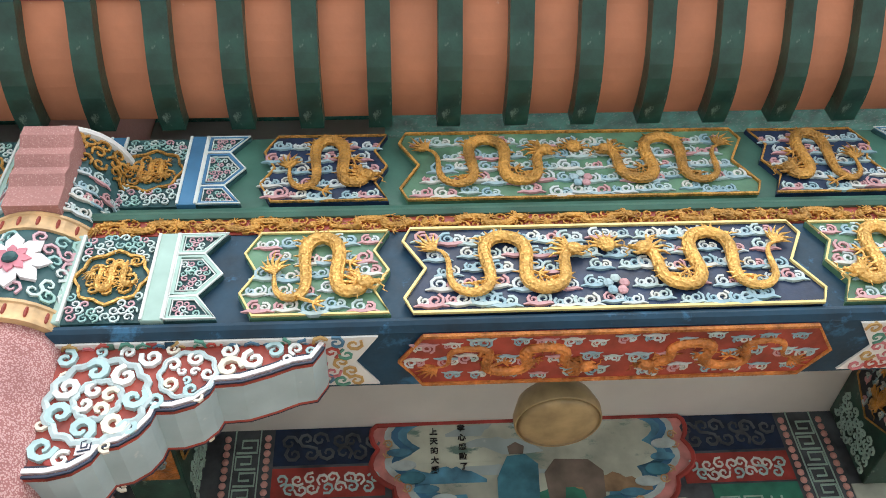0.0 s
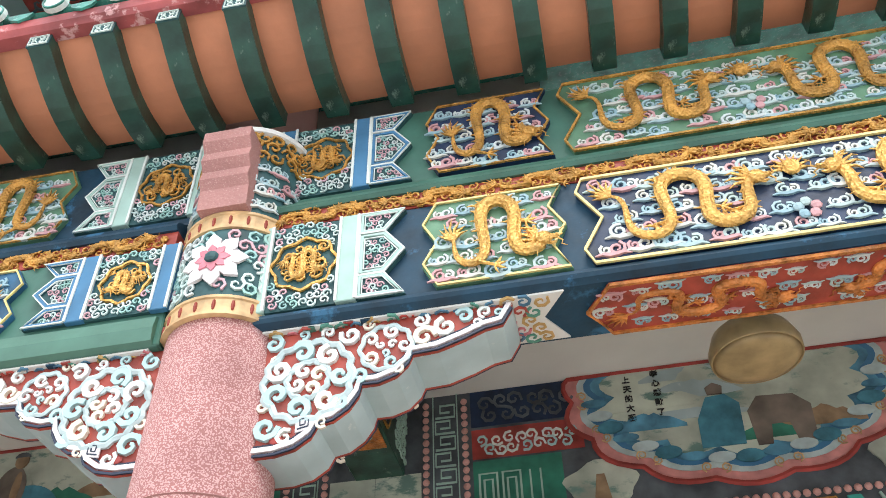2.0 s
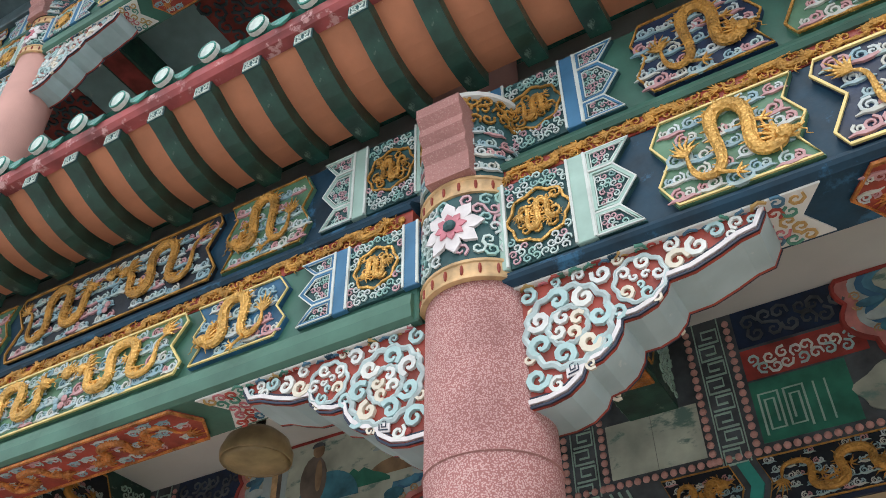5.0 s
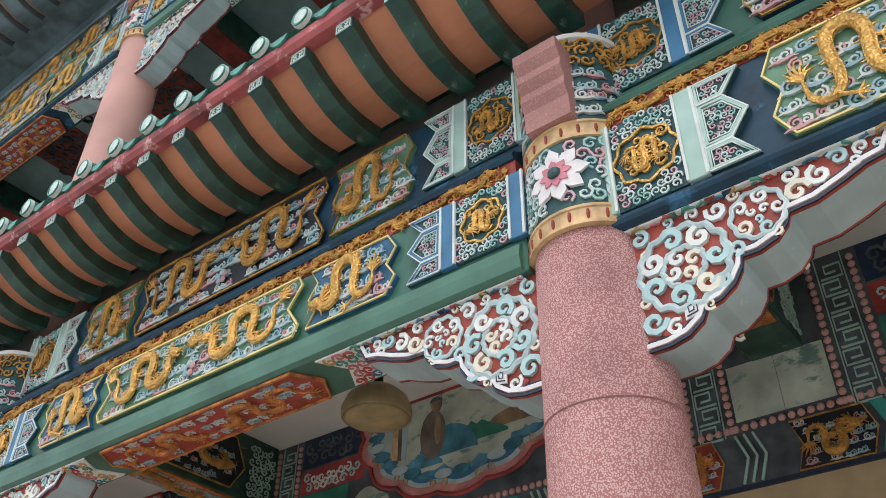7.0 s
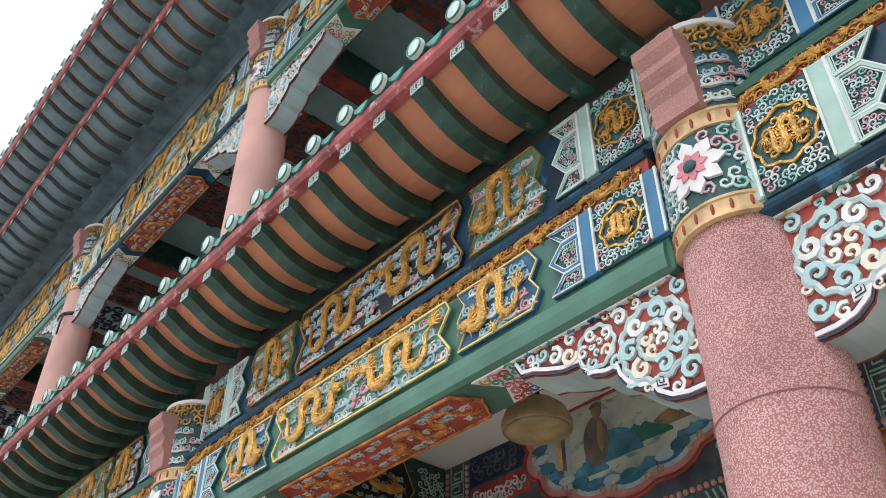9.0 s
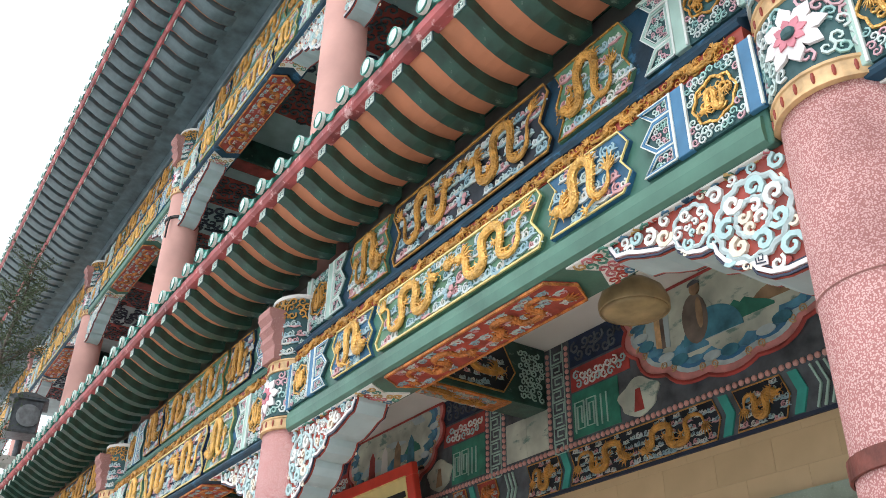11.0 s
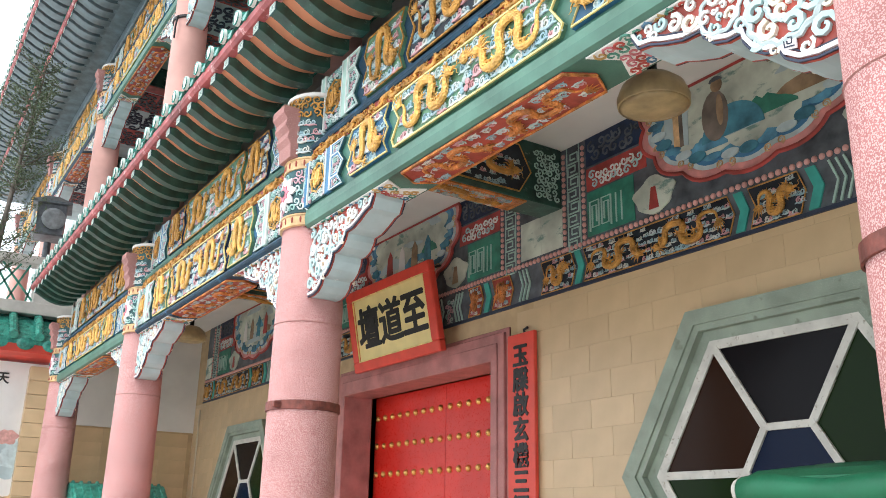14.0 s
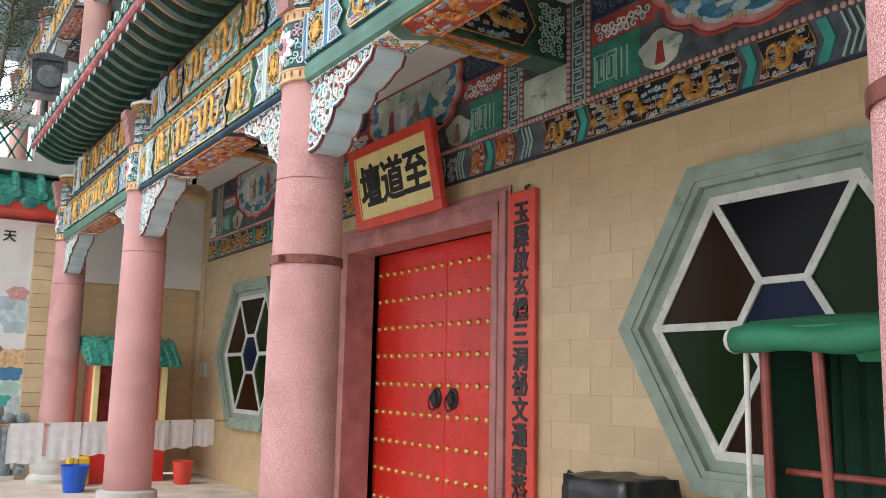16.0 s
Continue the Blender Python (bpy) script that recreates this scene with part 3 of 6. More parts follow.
        sp = zig(e0, za, zb, 0.05) + [(x, z) for x, z in reversed(zig(e1, za, zb, 0.05))]
        pn = part("side_panel", fl(Shape().prism(sp, y - 0.010, y + 0.02)), c["side"], ob)
        part("border", fl(frame_bar(inset(sp, 0.006), y - 0.015, 0.006)), BORDER if gold is GOLD else GOLD2, pn, "pale gold border")
        part("dragon_relief", fl(dragon(e0 + 0.07, e1 - 0.10, (za + zb) / 2, hh * 0.36, y - 0.030, 0.026, 1.35, ph=3.3)), gold, pn, "gilded dragon in relief")
        part("cloud_relief", fl(clouds(sp, y - 0.014, 0.088, seed + 3)), CLOUD, pn, "white and pink cloud puffs")
    x0, x1 = xl + 1.39, xr - 1.39
    k = 0.055
    cp = [(x0, za), (x0 - k * 0.5, za + 0.16 * hh), (x0 + k * 0.9, za + 0.5 * hh), (x0 - k * 0.5, za + 0.84 * hh), (x0, zb),
          (x1, zb), (x1 + k * 0.5, za + 0.84 * hh), (x1 - k * 0.9, za + 0.5 * hh), (x1 + k * 0.5, za + 0.16 * hh), (x1, za)]
    pn = part("centre_panel", Shape().prism(cp, y - 0.010, y + 0.02), c["centre"], ob)
    part("border", frame_bar(cp, y - 0.016, 0.0075), BORDER if gold is GOLD else GOLD2, pn, "pale gold border")
    mid = (x0 + x1) / 2
    for sg in (-1, 1):
        part("dragon_relief", dragon(mid + sg * (mid - x0 - 0.09), mid + sg * 0.14, (za + zb) / 2, hh * 0.33, y - 0.030, 0.026, 1.75, ph=2.2), gold, pn, "gilded dragon in relief")
    pearl = Shape().ball(mid, y - 0.03, za + hh * 0.72, 0.035, 0.02, 0.035)
    for t in range(9):
        a = t * 0.39
        pearl.tube([(mid + 0.03 * math.cos(a), y - 0.02, za + hh * 0.72 + 0.03 * math.sin(a)), (mid + 0.075 * math.cos(a), y - 0.02, za + hh * 0.72 + 0.075 * math.sin(a))], [0.009, 0.001], 4)
    part("flaming_pearl", pearl, gold, pn)
    part("cloud_relief", clouds(cp, y - 0.014, 0.090, seed + 5), CLOUD, pn, "white and pink cloud puffs")
    fl_ = Shape()
    for t in range(5):
        a = t * 1.2566 + 0.3
        fl_.ball(mid + 0.03 * math.cos(a), y - 0.025, za + hh * 0.24 + 0.03 * math.sin(a), 0.02, 0.010, 0.02, 7, 4)
    part("flower", fl_, CLOUD, pn)
    if soffit:
        zz = z0
        ym, yd = y + depth / 2, depth / 2 - 0.025
        hx = [(x0 + 0.03, ym - yd), (x0 - 0.05, ym), (x0 + 0.03, ym + yd), (x1 - 0.03, ym + yd), (x1 + 0.05, ym), (x1 - 0.03, ym - yd)]
        so = part("soffit_panel", Shape().prism_z(hx, zz - 0.012, zz + 0.01), PANEL_R, ob, "red soffit panel with orange-gold dragons")
        part("border", Shape().tube([(px, py, zz - 0.014) for px, py in hx], 0.009, 4, closed=True), GOLDRED, so)
        flat = (lambda s: s.mapped(lambda px, py, pz: (px, ym + (pz - 0.0), zz + (py - y))))
        for sg in (-1, 1):
            part("dragon_relief", flat(dragon(mid + sg * (mid - x0 - 0.08), mid + sg * 0.12, 0.0, yd * 0.5, y - 0.014, 0.022, 1.9, ph=2.2)), GOLDRED, so)
        part("cloud_relief", flat(clouds([(px, py - ym) for px, py in hx], y - 0.012, 0.10, seed + 8, 0.7)), CLOUD, so)
        for sg in (-1, 1):
            xa, xb = mid + sg * (mid - xl - 0.21), mid + sg * (mid - x0 + 0.12)
            w = [(xa, ym - yd), (xa, ym + yd), (xb, ym + yd), (xb + sg * 0.08, ym), (xb, ym - yd)]
            cf = part("soffit_end_field", Shape().prism_z(w, zz - 0.008, zz + 0.01), WHITE, ob)
            part("cloud_line_relief", flat(filigree([(px, py - ym) for px, py in w], y - 0.009, 0.058, seed + 9)), CLOUDLINE, cf, "red, green and ochre cloud lines")
            for m, (paint, xo) in enumerate(((MURRED, 0.30), (BLUE, 0.36), (GREENL, 0.16))):
                xs = xa - sg * xo
                part("stripe", Shape().prism_z([(xs, ym - yd), (xs - sg * 0.035, ym - yd), (xs - sg * 0.035, ym + yd), (xs, ym + yd)], zz - 0.0125, zz - 0.004), paint, cf)
    return ob


def ribbon_strip(xl, xr, y, z0, z1, seed):
    """The narrow red strip with small running gilded dragons between the two beams."""
    ob = thing("dragon_strip", ((xl + xr) / 2, y, z0), "narrow red strip with small running gilded dragons between beams", "strip", "strips between the painted beams")
    part("ground", Shape().box(xl + 0.2, y, z0, xr - 0.2, y + 0.2, z1), PANEL_R, ob)
    s = Shape()
    x, k = xl + 0.24, 0
    while x < xr - 0.5:
        d = dragon(x, x + 0.3, (z0 + z1) / 2, (z1 - z0) * 0.26, y - 0.010, 0.015, 1.5, ph=k)
        s.add(d.v, d.f)
        s.ball(x + 0.37, y - 0.006, (z0 + z1) / 2, 0.018, 0.012, 0.018, 6, 4)
        x += 0.42
        k += 1.3
    d = filigree([(xl + 0.22, z0), (xr - 0.22, z0), (xr - 0.22, z1), (xl + 0.22, z1)], y - 0.004, 0.044, seed)
    s.add(d.v, d.f)
    part("running_relief", s, GOLD2, ob)
    return ob


# ---- ground, porch floor, walls, ceiling ----
solid("ground", Shape().box(-300, -300, -0.4, 300, 300, -0.14), PAVING, "pale grey paved courtyard ground", "ground")
solid("floor", Shape().box(-13.3, -0.75, -0.3, 7, WALL + 0.6, 0.0, 0.01), PORCH, "worn brown tiled porch floor", "floor")
wall = solid("wall_back", Shape().box(END - 0.3, WALL - 0.002, 0, DOOR[0] - 0.0, WALL + 0.45, 5.0).box(DOOR[1], WALL - 0.002, 0, 7, WALL + 0.45, 5.0).box(DOOR[0], WALL - 0.002, DOOR[2], DOOR[1], WALL + 0.45, 5.0),
             GROUT, "cream tiled back wall of the temple porch", "wall")
wall_end_tiled = solid("wall_end_dado", Shape().box(END - 0.012, 0.45, 0, END - 0.004, WALL - 0.006, 2.995), GROUT, "cream tiled lower part of the end wall", "wall")
wall_end = solid("wall_end", Shape().box(END - 0.25, 0.45, 0, END - 0.012, WALL - 0.002, 3.0).box(END - 0.25, 0.45, 3.0, END, WALL - 0.002, CEIL), WHITE, "porch end wall, cream tiles below and white plaster above", "wall")
solid("wall_right", Shape().box(6.6, 0.4, 0, 6.85, WALL, 5.0), WHITE, "plain plastered wall closing the porch", "wall")
solid("ceiling", Shape().box(END, 0.30, CEIL, 7, WALL - 0.002, CEIL + 0.12), WHITE, "white plastered porch ceiling", "ceiling")


# ---- columns ----
def column(x, y, zf, ztop, r, group, plinth=True, upper=False):
    ob = thing("column", (x, y, zf), "round pink stone-rendered column with gilded collar and flower relief" if not upper else "round pink plastered gallery column with gilded collar", "column", group)
    h = ztop - zf
    part("shaft", Shape().lathe([(r * 1.09, zf + 0.02), (r * 1.075, zf + h * 0.3), (r * 1.028, zf + h * 0.75), (r * 0.985, ztop + 0.03)], x, y, 40), GRANITE2 if upper else GRANITE, ob, smooth=True)
    for zz in ((zf + 2.87,) if not upper else ()):
        part("joint_line", Shape().lathe([(r * 1.018, zz), (r * 1.025 + 0.004, zz + 0.004), (r * 1.018, zz + 0.008)], x, y, 40, False), BLOCK, ob)
    if plinth:
        part("plinth", Shape().lathe([(r + 0.13, zf), (r + 0.13, zf + 0.05), (r + 0.07, zf + 0.12), (r + 0.09, zf + 0.2), (r + 0.08, zf + 0.36), (r + 0.02, zf + 0.38)], x, y, 36), CONCRETE, ob, "pale stone plinth", smooth=False)
    R = r + 0.012
    for z0, z1 in ((ztop - 0.005, ztop + 0.085), (ztop + 0.41, ztop + 0.50)):
        ring = part("collar_ring", Shape().lathe([(r, z0), (R + 0.006, z0 + 0.003), (R + 0.006, z0 + 0.014), (R, z0 + 0.018), (R, z1 - 0.018), (R + 0.006, z1 - 0.014), (R + 0.006, z1 - 0.003), (r, z1)], x, y, 36), COLLAR, ob, "gilded collar ring")
        s = Shape()
        for k in range(22):
            a = -math.pi + k * math.pi / 11
            cx, cy = x + R * math.cos(a), y + R * math.sin(a)
            s.ball(cx, cy, (z0 + z1) / 2, 0.008, 0.008, (z1 - z0) * 0.27, 6, 4)
        part("lotus_petal", s, SLOT, ring, "small dark red petals")
    part("collar_band", Shape().lathe([(r + 0.008, ztop + 0.09), (r + 0.008, ztop + 0.41)], x, y, 36, False), DARKTEAL, ob, smooth=True)
    band = filigree([(-0.42, 0.10), (0.42, 0.10), (0.42, 0.40), (-0.42, 0.40)], 0, 0.058, 77 + int(abs(x)), (0, 0.25, 0.10))
    wrap = (lambda px, py, pz: (x + (R - py) * math.sin(px / R), y - (R - py) * math.cos(px / R), ztop + pz))
    part("scrollwork", band.mapped(wrap), FILI, ob, "mint and white scroll relief")
    for k in range(8):
        a = k * math.pi / 4 + 0.1
        ca, sa = math.cos(a), math.sin(a)
        for scale, yy, paint, nm in ((1.0, -0.014, PETAL, "petal"), (0.5, -0.020, PINKP, "petal_heart")):
            shp = [(0.02, 0.0), (0.055, 0.026), (0.09, 0.03), (0.128, 0.0), (0.09, -0.03), (0.055, -0.026)]
            part(nm, Shape().prism([((u * scale) * ca - v * scale * sa, 0.25 + (u * scale) * sa + v * scale * ca) for u, v in shp], yy, 0.0).mapped(wrap), paint, ob, "white petal" if scale == 1 else "pink petal heart")
    part("flower_heart", Shape().ball(0, -0.022, 0.25, 0.026, 0.014, 0.026, 8, 5).mapped(wrap), DARKTEAL, ob)
    return ob


CYS = [CY] * 5
for x, cy in zip(COLS, CYS):
    column(x, cy, 0.0, 3.54, CR, "porch columns")


def bracket_block(x, y, z, group):
    """The stepped stone block on each column head, with a painted beam end behind it."""
    ob = thing("bracket_block", (x, y, z), "stepped dark pink stone bracket block on a column head", "bracket", group)
    prof = [(y + 0.1, z), (y - 0.135, z), (y - 0.14, z + 0.10), (y - 0.165, z + 0.14), (y - 0.155, z + 0.19), (y - 0.185, z + 0.23), (y - 0.175, z + 0.28), (y - 0.205, z + 0.32), (y - 0.205, z + 0.375), (y + 0.1, z + 0.375)]
    part("stepped_block", Shape().prism_x(prof, x - 0.10, x + 0.10), BLOCK, ob)
    part("beam_end", Shape().lathe([(0.225, z + 0.0), (0.225, z + 0.46), (0.21, z + 0.48)], x, y + 0.12, 32), DARKTEAL, ob)
    wrap = (lambda px, py, pz: (x + (0.228 - py) * math.sin(px / 0.228), y + 0.12 - (0.228 - py) * math.cos(px / 0.228), z + pz))
    part("cloud_relief", clouds([(-0.36, 0.02), (0.36, 0.02), (0.36, 0.32), (-0.36, 0.32)], -0.004, 0.075, 5).mapped(wrap), CLOUD, ob)
    part("gilt_relief", filigree([(-0.36, 0.3), (0.36, 0.3), (0.36, 0.46), (-0.36, 0.46)], -0.006, 0.06, 8).mapped(wrap), GOLD2, ob)
    part("rim", Shape().lathe([(0.225, z + 0.455), (0.245, z + 0.46), (0.245, z + 0.485), (0.22, z + 0.495)], x, y + 0.12, 32), WHITE, ob)
    return ob


for x, cy in zip(COLS, CYS):
    bracket_block(x, cy - 0.13, 4.04, "bracket blocks")


# ---- carved spandrel brackets under the beams ----
def spandrel(x, sg, y0, y1, zt, group):
    ob = thing("spandrel_bracket", (x + sg * 0.2, (y0 + y1) / 2, zt), "scalloped spandrel bracket carved with red and white scrolls", "bracket", group)
    lobes = [(0.18, -0.485), (0.27, -0.485), (0.335, -0.47), (0.385, -0.435), (0.405, -0.395), (0.455, -0.385), (0.505, -0.35), (0.535, -0.305), (0.545, -0.265), (0.60, -0.265), (0.66, -0.245),
             (0.70, -0.205), (0.715, -0.17), (0.80, -0.165), (0.89, -0.135), (0.96, -0.105), (1.02, -0.095), (1.055, -0.035), (1.06, 0.0), (0.18, 0.0)]
    prof = [(x + sg * a, zt + b) for a, b in lobes]
    part("body", Shape().prism(prof, y0 + 0.012, y1 - 0.012), GREYBLUE, ob, "pale grey-blue scalloped underside")
    for yy, e in ((y0, -1), (y1, 1)):
        face = part("face", Shape().prism(prof, yy, yy + (0.012 if e < 0 else -0.012)), PANEL_R, ob, "red carved face")
        edge = [(px, yy + e * 0.004, pz) for px, pz in prof[:18]]
        part("navy_edge", Shape().tube([(px, py, pz + 0.006) for px, py, pz in edge], 0.006, 4), NAVYLINE, face)
        part("white_edge", Shape().tube([(px - sg * 0.006, py, pz + 0.024) for px, py, pz in edge], 0.0115, 4), PETAL, face)
        part("navy_edge", Shape().tube([(px - sg * 0.010, py, pz + 0.039) for px, py, pz in edge], 0.004, 4), NAVYLINE, face)
        yf = yy + e * 0.006
        at = (lambda a, b: (x + sg * a, zt + b))
        s = Shape()
        for cx, cz, r, m in ((0.36, -0.215, 0.165, 7), (0.625, -0.125, 0.095, 5)):
            for q, wd in ((0.93, 0.085), (0.44, 0.07)) if r > 0.12 else ((0.93, 0.10),):
                ring = [at(cx + q * r * (1 + 0.05 * math.cos(m * 2 * t)) * math.cos(t), cz + q * r * (1 + 0.05 * math.cos(m * 2 * t)) * math.sin(t)) for t in [k * 0.1309 for k in range(48)]]
                part("wavy_ring", Shape().tube([(px, yf, pz) for px, pz in ring], r * wd, 6, closed=True, squash=0.8), PALEBLUE, face, "pale mint wavy ring")
            for j in range(m):
                a = j * 2 * math.pi / m
                px, pz = at(cx + r * 0.68 * math.cos(a), cz + r * 0.68 * math.sin(a))
                s.curl(px, yf, pz, r * (0.25 if r > 0.12 else 0.3), 1.15, a * sg + 0.8, sg * (1 if j % 2 else -1), r * 0.10, 11)
            for j in range(4 if r > 0.12 else 3):
                a = j * 2 * math.pi / (4 if r > 0.12 else 3) + 0.4
                px, pz = at(cx + r * 0.24 * math.cos(a), cz + r * 0.24 * math.sin(a))
                s.curl(px, yf, pz, r * 0.17, 1.0, a, sg, r * 0.075, 9)
        part("scroll_relief", s, SCROLLW, face, "white, cream and blue scroll relief")
        f = Shape()
        for k, (a, b, r) in enumerate(((0.235, -0.385, 0.045), (0.30, -0.425, 0.030), (0.225, -0.05, 0.036), (0.50, -0.055, 0.038), (0.475, -0.325, 0.034), (0.535, -0.225, 0.030), (0.42, -0.385, 0.022),
                                       (0.755, -0.105, 0.042), (0.745, -0.035, 0.030), (0.83, -0.075, 0.040), (0.895, -0.04, 0.032), (0.935, -0.075, 0.022), (0.965, -0.035, 0.026), (1.01, -0.045, 0.018), (0.56, -0.02, 0.022),
                                       (0.24, -0.125, 0.022), (0.21, -0.30, 0.026), (0.67, -0.215, 0.020), (0.42, -0.03, 0.024), (0.33, -0.025, 0.022))):
            px, pz = at(a, b)
            f.curl(px, yf, pz, r, 1.2, 0.9 * k, sg if k % 2 else -sg, r * 0.34, 11)
        part("small_scroll", f, SCROLLW, face)
        part("red_heart", Shape().ball(x + sg * 0.27, yf, zt - 0.43, 0.022, 0.006, 0.016, 8, 5), MURRED, face)
        plate = part("fret_plate", Shape().prism([at(0.335, -0.415), at(0.385, -0.405), at(0.385, -0.355), at(0.335, -0.365)], yf + e * 0.006, yf), PETAL, face)
        part("fret_mark", Shape().tube([(x + sg * (0.342 + 0.036 * a), yf + e * 0.007, zt - 0.404 + 0.036 * b) for a, b in ((0, 0), (1, 0.2), (1, 1.1), (0.2, 0.95), (0.25, 0.35), (0.7, 0.45), (0.7, 0.75))], 0.003, 4), NAVYLINE, plate)
    return ob


for i, x in enumerate(COLS):
    for sg in (-1, 1):
        if (x > 4 and sg > 0) or (x < -12 and sg < 0):
            continue
        spandrel(x, sg, 0.05, 0.26, ZB, "spandrel brackets under the beams")

# ---- painted beams, bay by bay ----
BAYS = []
for i in range(4):
    xr, xl = BAYX[i], BAYX[i + 1]
    even = i % 2 == 0
    low = painted_beam(xl, xr, 0.0, 0.31, ZB, ZT, "blue" if even else "green", 0.058 if even else 0.147, GOLD, 10 * i)
    strip = ribbon_strip(xl, xr, 0.012, ZT, 4.078, i)
    led = thing("ledge_moulding", ((xl + xr) / 2, 0.05, 4.078), "painted moulding strip under the upper beam", "moulding", "ledge mouldings")
    part("moulding", Shape().prism_x([(0.0, 4.078), (-0.012, 4.093), (0.0, 4.118), (0.05, 4.15), (0.083, 4.18), (0.25, 4.18), (0.25, 4.078)], xl + 0.2, xr - 0.2), GREENB if even else BLUE, led)
    up = painted_beam(xl, xr, 0.083, 0.3, 4.15, 4.68, "upper_green" if even else "upper_blue", 0.085, GOLD2, 10 * i + 5, soffit=False)
    BAYS.append((low, strip, led, up))


# ---- eaves: curved rafters, boards, fascia and tile caps ----
def eave_profile(t, lift=0.0):
    """Underside of the boards from the beam (t = 0) to the eave (t = 1): (y, z)."""
    y = 0.06 - 0.54 * t
    z = 4.70 - 0.035 * math.sin(math.pi * min(1, t * 1.1)) + 0.125 * t * t
    return y, z + lift


def eaves(xl, xr, step, first, group, paint=GREEN, wide=0.05):
    made = []
    n = 9
    boards = thing("eave_boards", ((xl + xr) / 2, 0, 4.6), "orange-painted curved boards between the eave rafters", "soffit", group)
    low = [eave_profile(k / n, 0.085) for k in range(n + 1)]
    part("boarding", Shape().prism_x(low + [(y, z + 0.03) for y, z in reversed(low)], xl, xr), ORANGE, boards)
    made.append(boards)
    x = first
    proto = None
    while x < xr - 0.05:
        if x > xl + 0.05:
            if proto is None:
                proto = thing("rafter", (x, 0, 4.6), "dark green curved eave rafter with white fretted end", "rafter", group)
                pr = [eave_profile(k / n) for k in range(n + 1)]
                part("beam", Shape().prism_x(pr + [(y, z + 0.10) for y, z in reversed(pr)], x - wide, x + wide), paint, proto)
                y, z = pr[-1]
                cap = part("end_cap", Shape().box(x - wide - 0.002, y - 0.008, z - 0.004, x + wide + 0.002, y, z + 0.062), DARKTEAL, proto)
                s = Shape().tube([(x - 0.042, y - 0.01, z + 0.002), (x + 0.042, y - 0.01, z + 0.002), (x + 0.042, y - 0.01, z + 0.056), (x - 0.042, y - 0.01, z + 0.056)], 0.005, 4, closed=True)
                for k in range(4):
                    s.curl(x + (0.02 if k % 2 else -0.02), y - 0.01, z + (0.043 if k > 1 else 0.016), 0.015, 1.0, k, 1, 0.004, 7)
                part("fret", s, CAPW, cap, "white fretted relief")
                made.append(proto)
                px = x
            else:
                made.append(copy_thing(proto, Matrix.Translation((x, 0, 4.6))))
        x += step
    y, z = eave_profile(1.0)
    fas = thing("fascia", ((xl + xr) / 2, y, z), "faded red rounded fascia board along the eave", "fascia", group)
    k, xa = max(1, round((xr - xl) / 2.2)), xl - 0.02
    for j in range(k):
        xb = xa + (xr - xl + 0.02) / k
        part("board", Shape().prism_x([(y + 0.03, z + 0.06), (y - 0.028, z + 0.062), (y - 0.05, z + 0.085), (y - 0.055, z + 0.13), (y - 0.03, z + 0.17), (y + 0.03, z + 0.18)], xa, xb), RED_EAVE, fas)
        xa = xb
    made.append(fas)
    roof = thing("tiled_eave_roof", ((xl + xr) / 2, 0.4, 4.9), "turquoise glazed tile roof slope over the eave", "roof", group)
    part("tile_bed", Shape().prism_x([(y - 0.055, z + 0.18), (y + 0.03, z + 0.16), (1.2, 5.45), (1.2, 5.53)], xl - 0.04, xr), TILEROOF, roof)
    x = first + 0.06
    one = None
    while x < xr:
        if x > xl:
            if one is None:
                one = mesh("tile_roll", Shape().tube([(x, y - 0.06, z + 0.205), (x, 1.2, 5.55)], 0.05, 10), TILEROOF)
                capm = mesh("tile_cap", Shape().tube([(x, y - 0.082, z + 0.203), (x, y - 0.06, z + 0.205)], [0.056, 0.058], 16), CAPW)
                ringm = mesh("cap_rim", Shape().tube([(x + 0.05 * math.cos(a), y - 0.083, z + 0.203 + 0.05 * math.sin(a)) for a in [k * 0.3927 for k in range(16)]], 0.006, 4, closed=True), TILEROOF)
                dripm = mesh("drip_tile", Shape().prism([(x + 0.08, z + 0.165), (x + 0.20, z + 0.165), (x + 0.185, z + 0.135), (x + 0.14, z + 0.115), (x + 0.095, z + 0.135)], y - 0.07, y - 0.058), TILEROOF)
                x00 = x
            for nm, me in (("tile_roll", one), ("tile_cap", capm), ("cap_rim", ringm), ("drip_tile", dripm)):
                o = new(nm, me)
                o.parent = roof
                o.matrix_parent_inverse = world_of(roof).inverted()
                o.matrix_basis = Matrix.Translation((x - x00, 0, 0))
        x += step
    made.append(roof)
    return made


EAVE = eaves(-12.95, 6.2, 0.293, 0.70 - 60 * 0.293, "eave over the porch")

# ---- upper gallery, set a little back, with the same beams and a double eave ----
UPZ, UPY = 4.30, 0.09
UCOLS = [0.0, -4.22, -8.54, -12.92, -17.3, -21.68]
for x in UCOLS:
    column(x, CY + UPY, 4.9, 3.54 + UPZ, 0.2, "gallery columns", plinth=False, upper=True)
    for sg in (-1, 1):
        if x < -21 and sg < 0:
            continue
        if x < 0 or sg < 0:
            spandrel(x, sg, 0.05 + UPY, 0.26 + UPY, ZB + UPZ, "spandrel brackets of the gallery")
    bracket_block(x, CY - 0.12 + UPY, 4.04 + UPZ, "gallery bracket blocks")
for i, bay in enumerate(BAYS[1:] + [BAYS[2], BAYS[3]]):
    for ob in bay:
        m = ob.matrix_basis.copy()
        shift = (0, UPY, UPZ) if i < 3 else (-2 * 4.38, UPY, UPZ)
        copy_thing(ob, Matrix.Translation(shift) @ m)
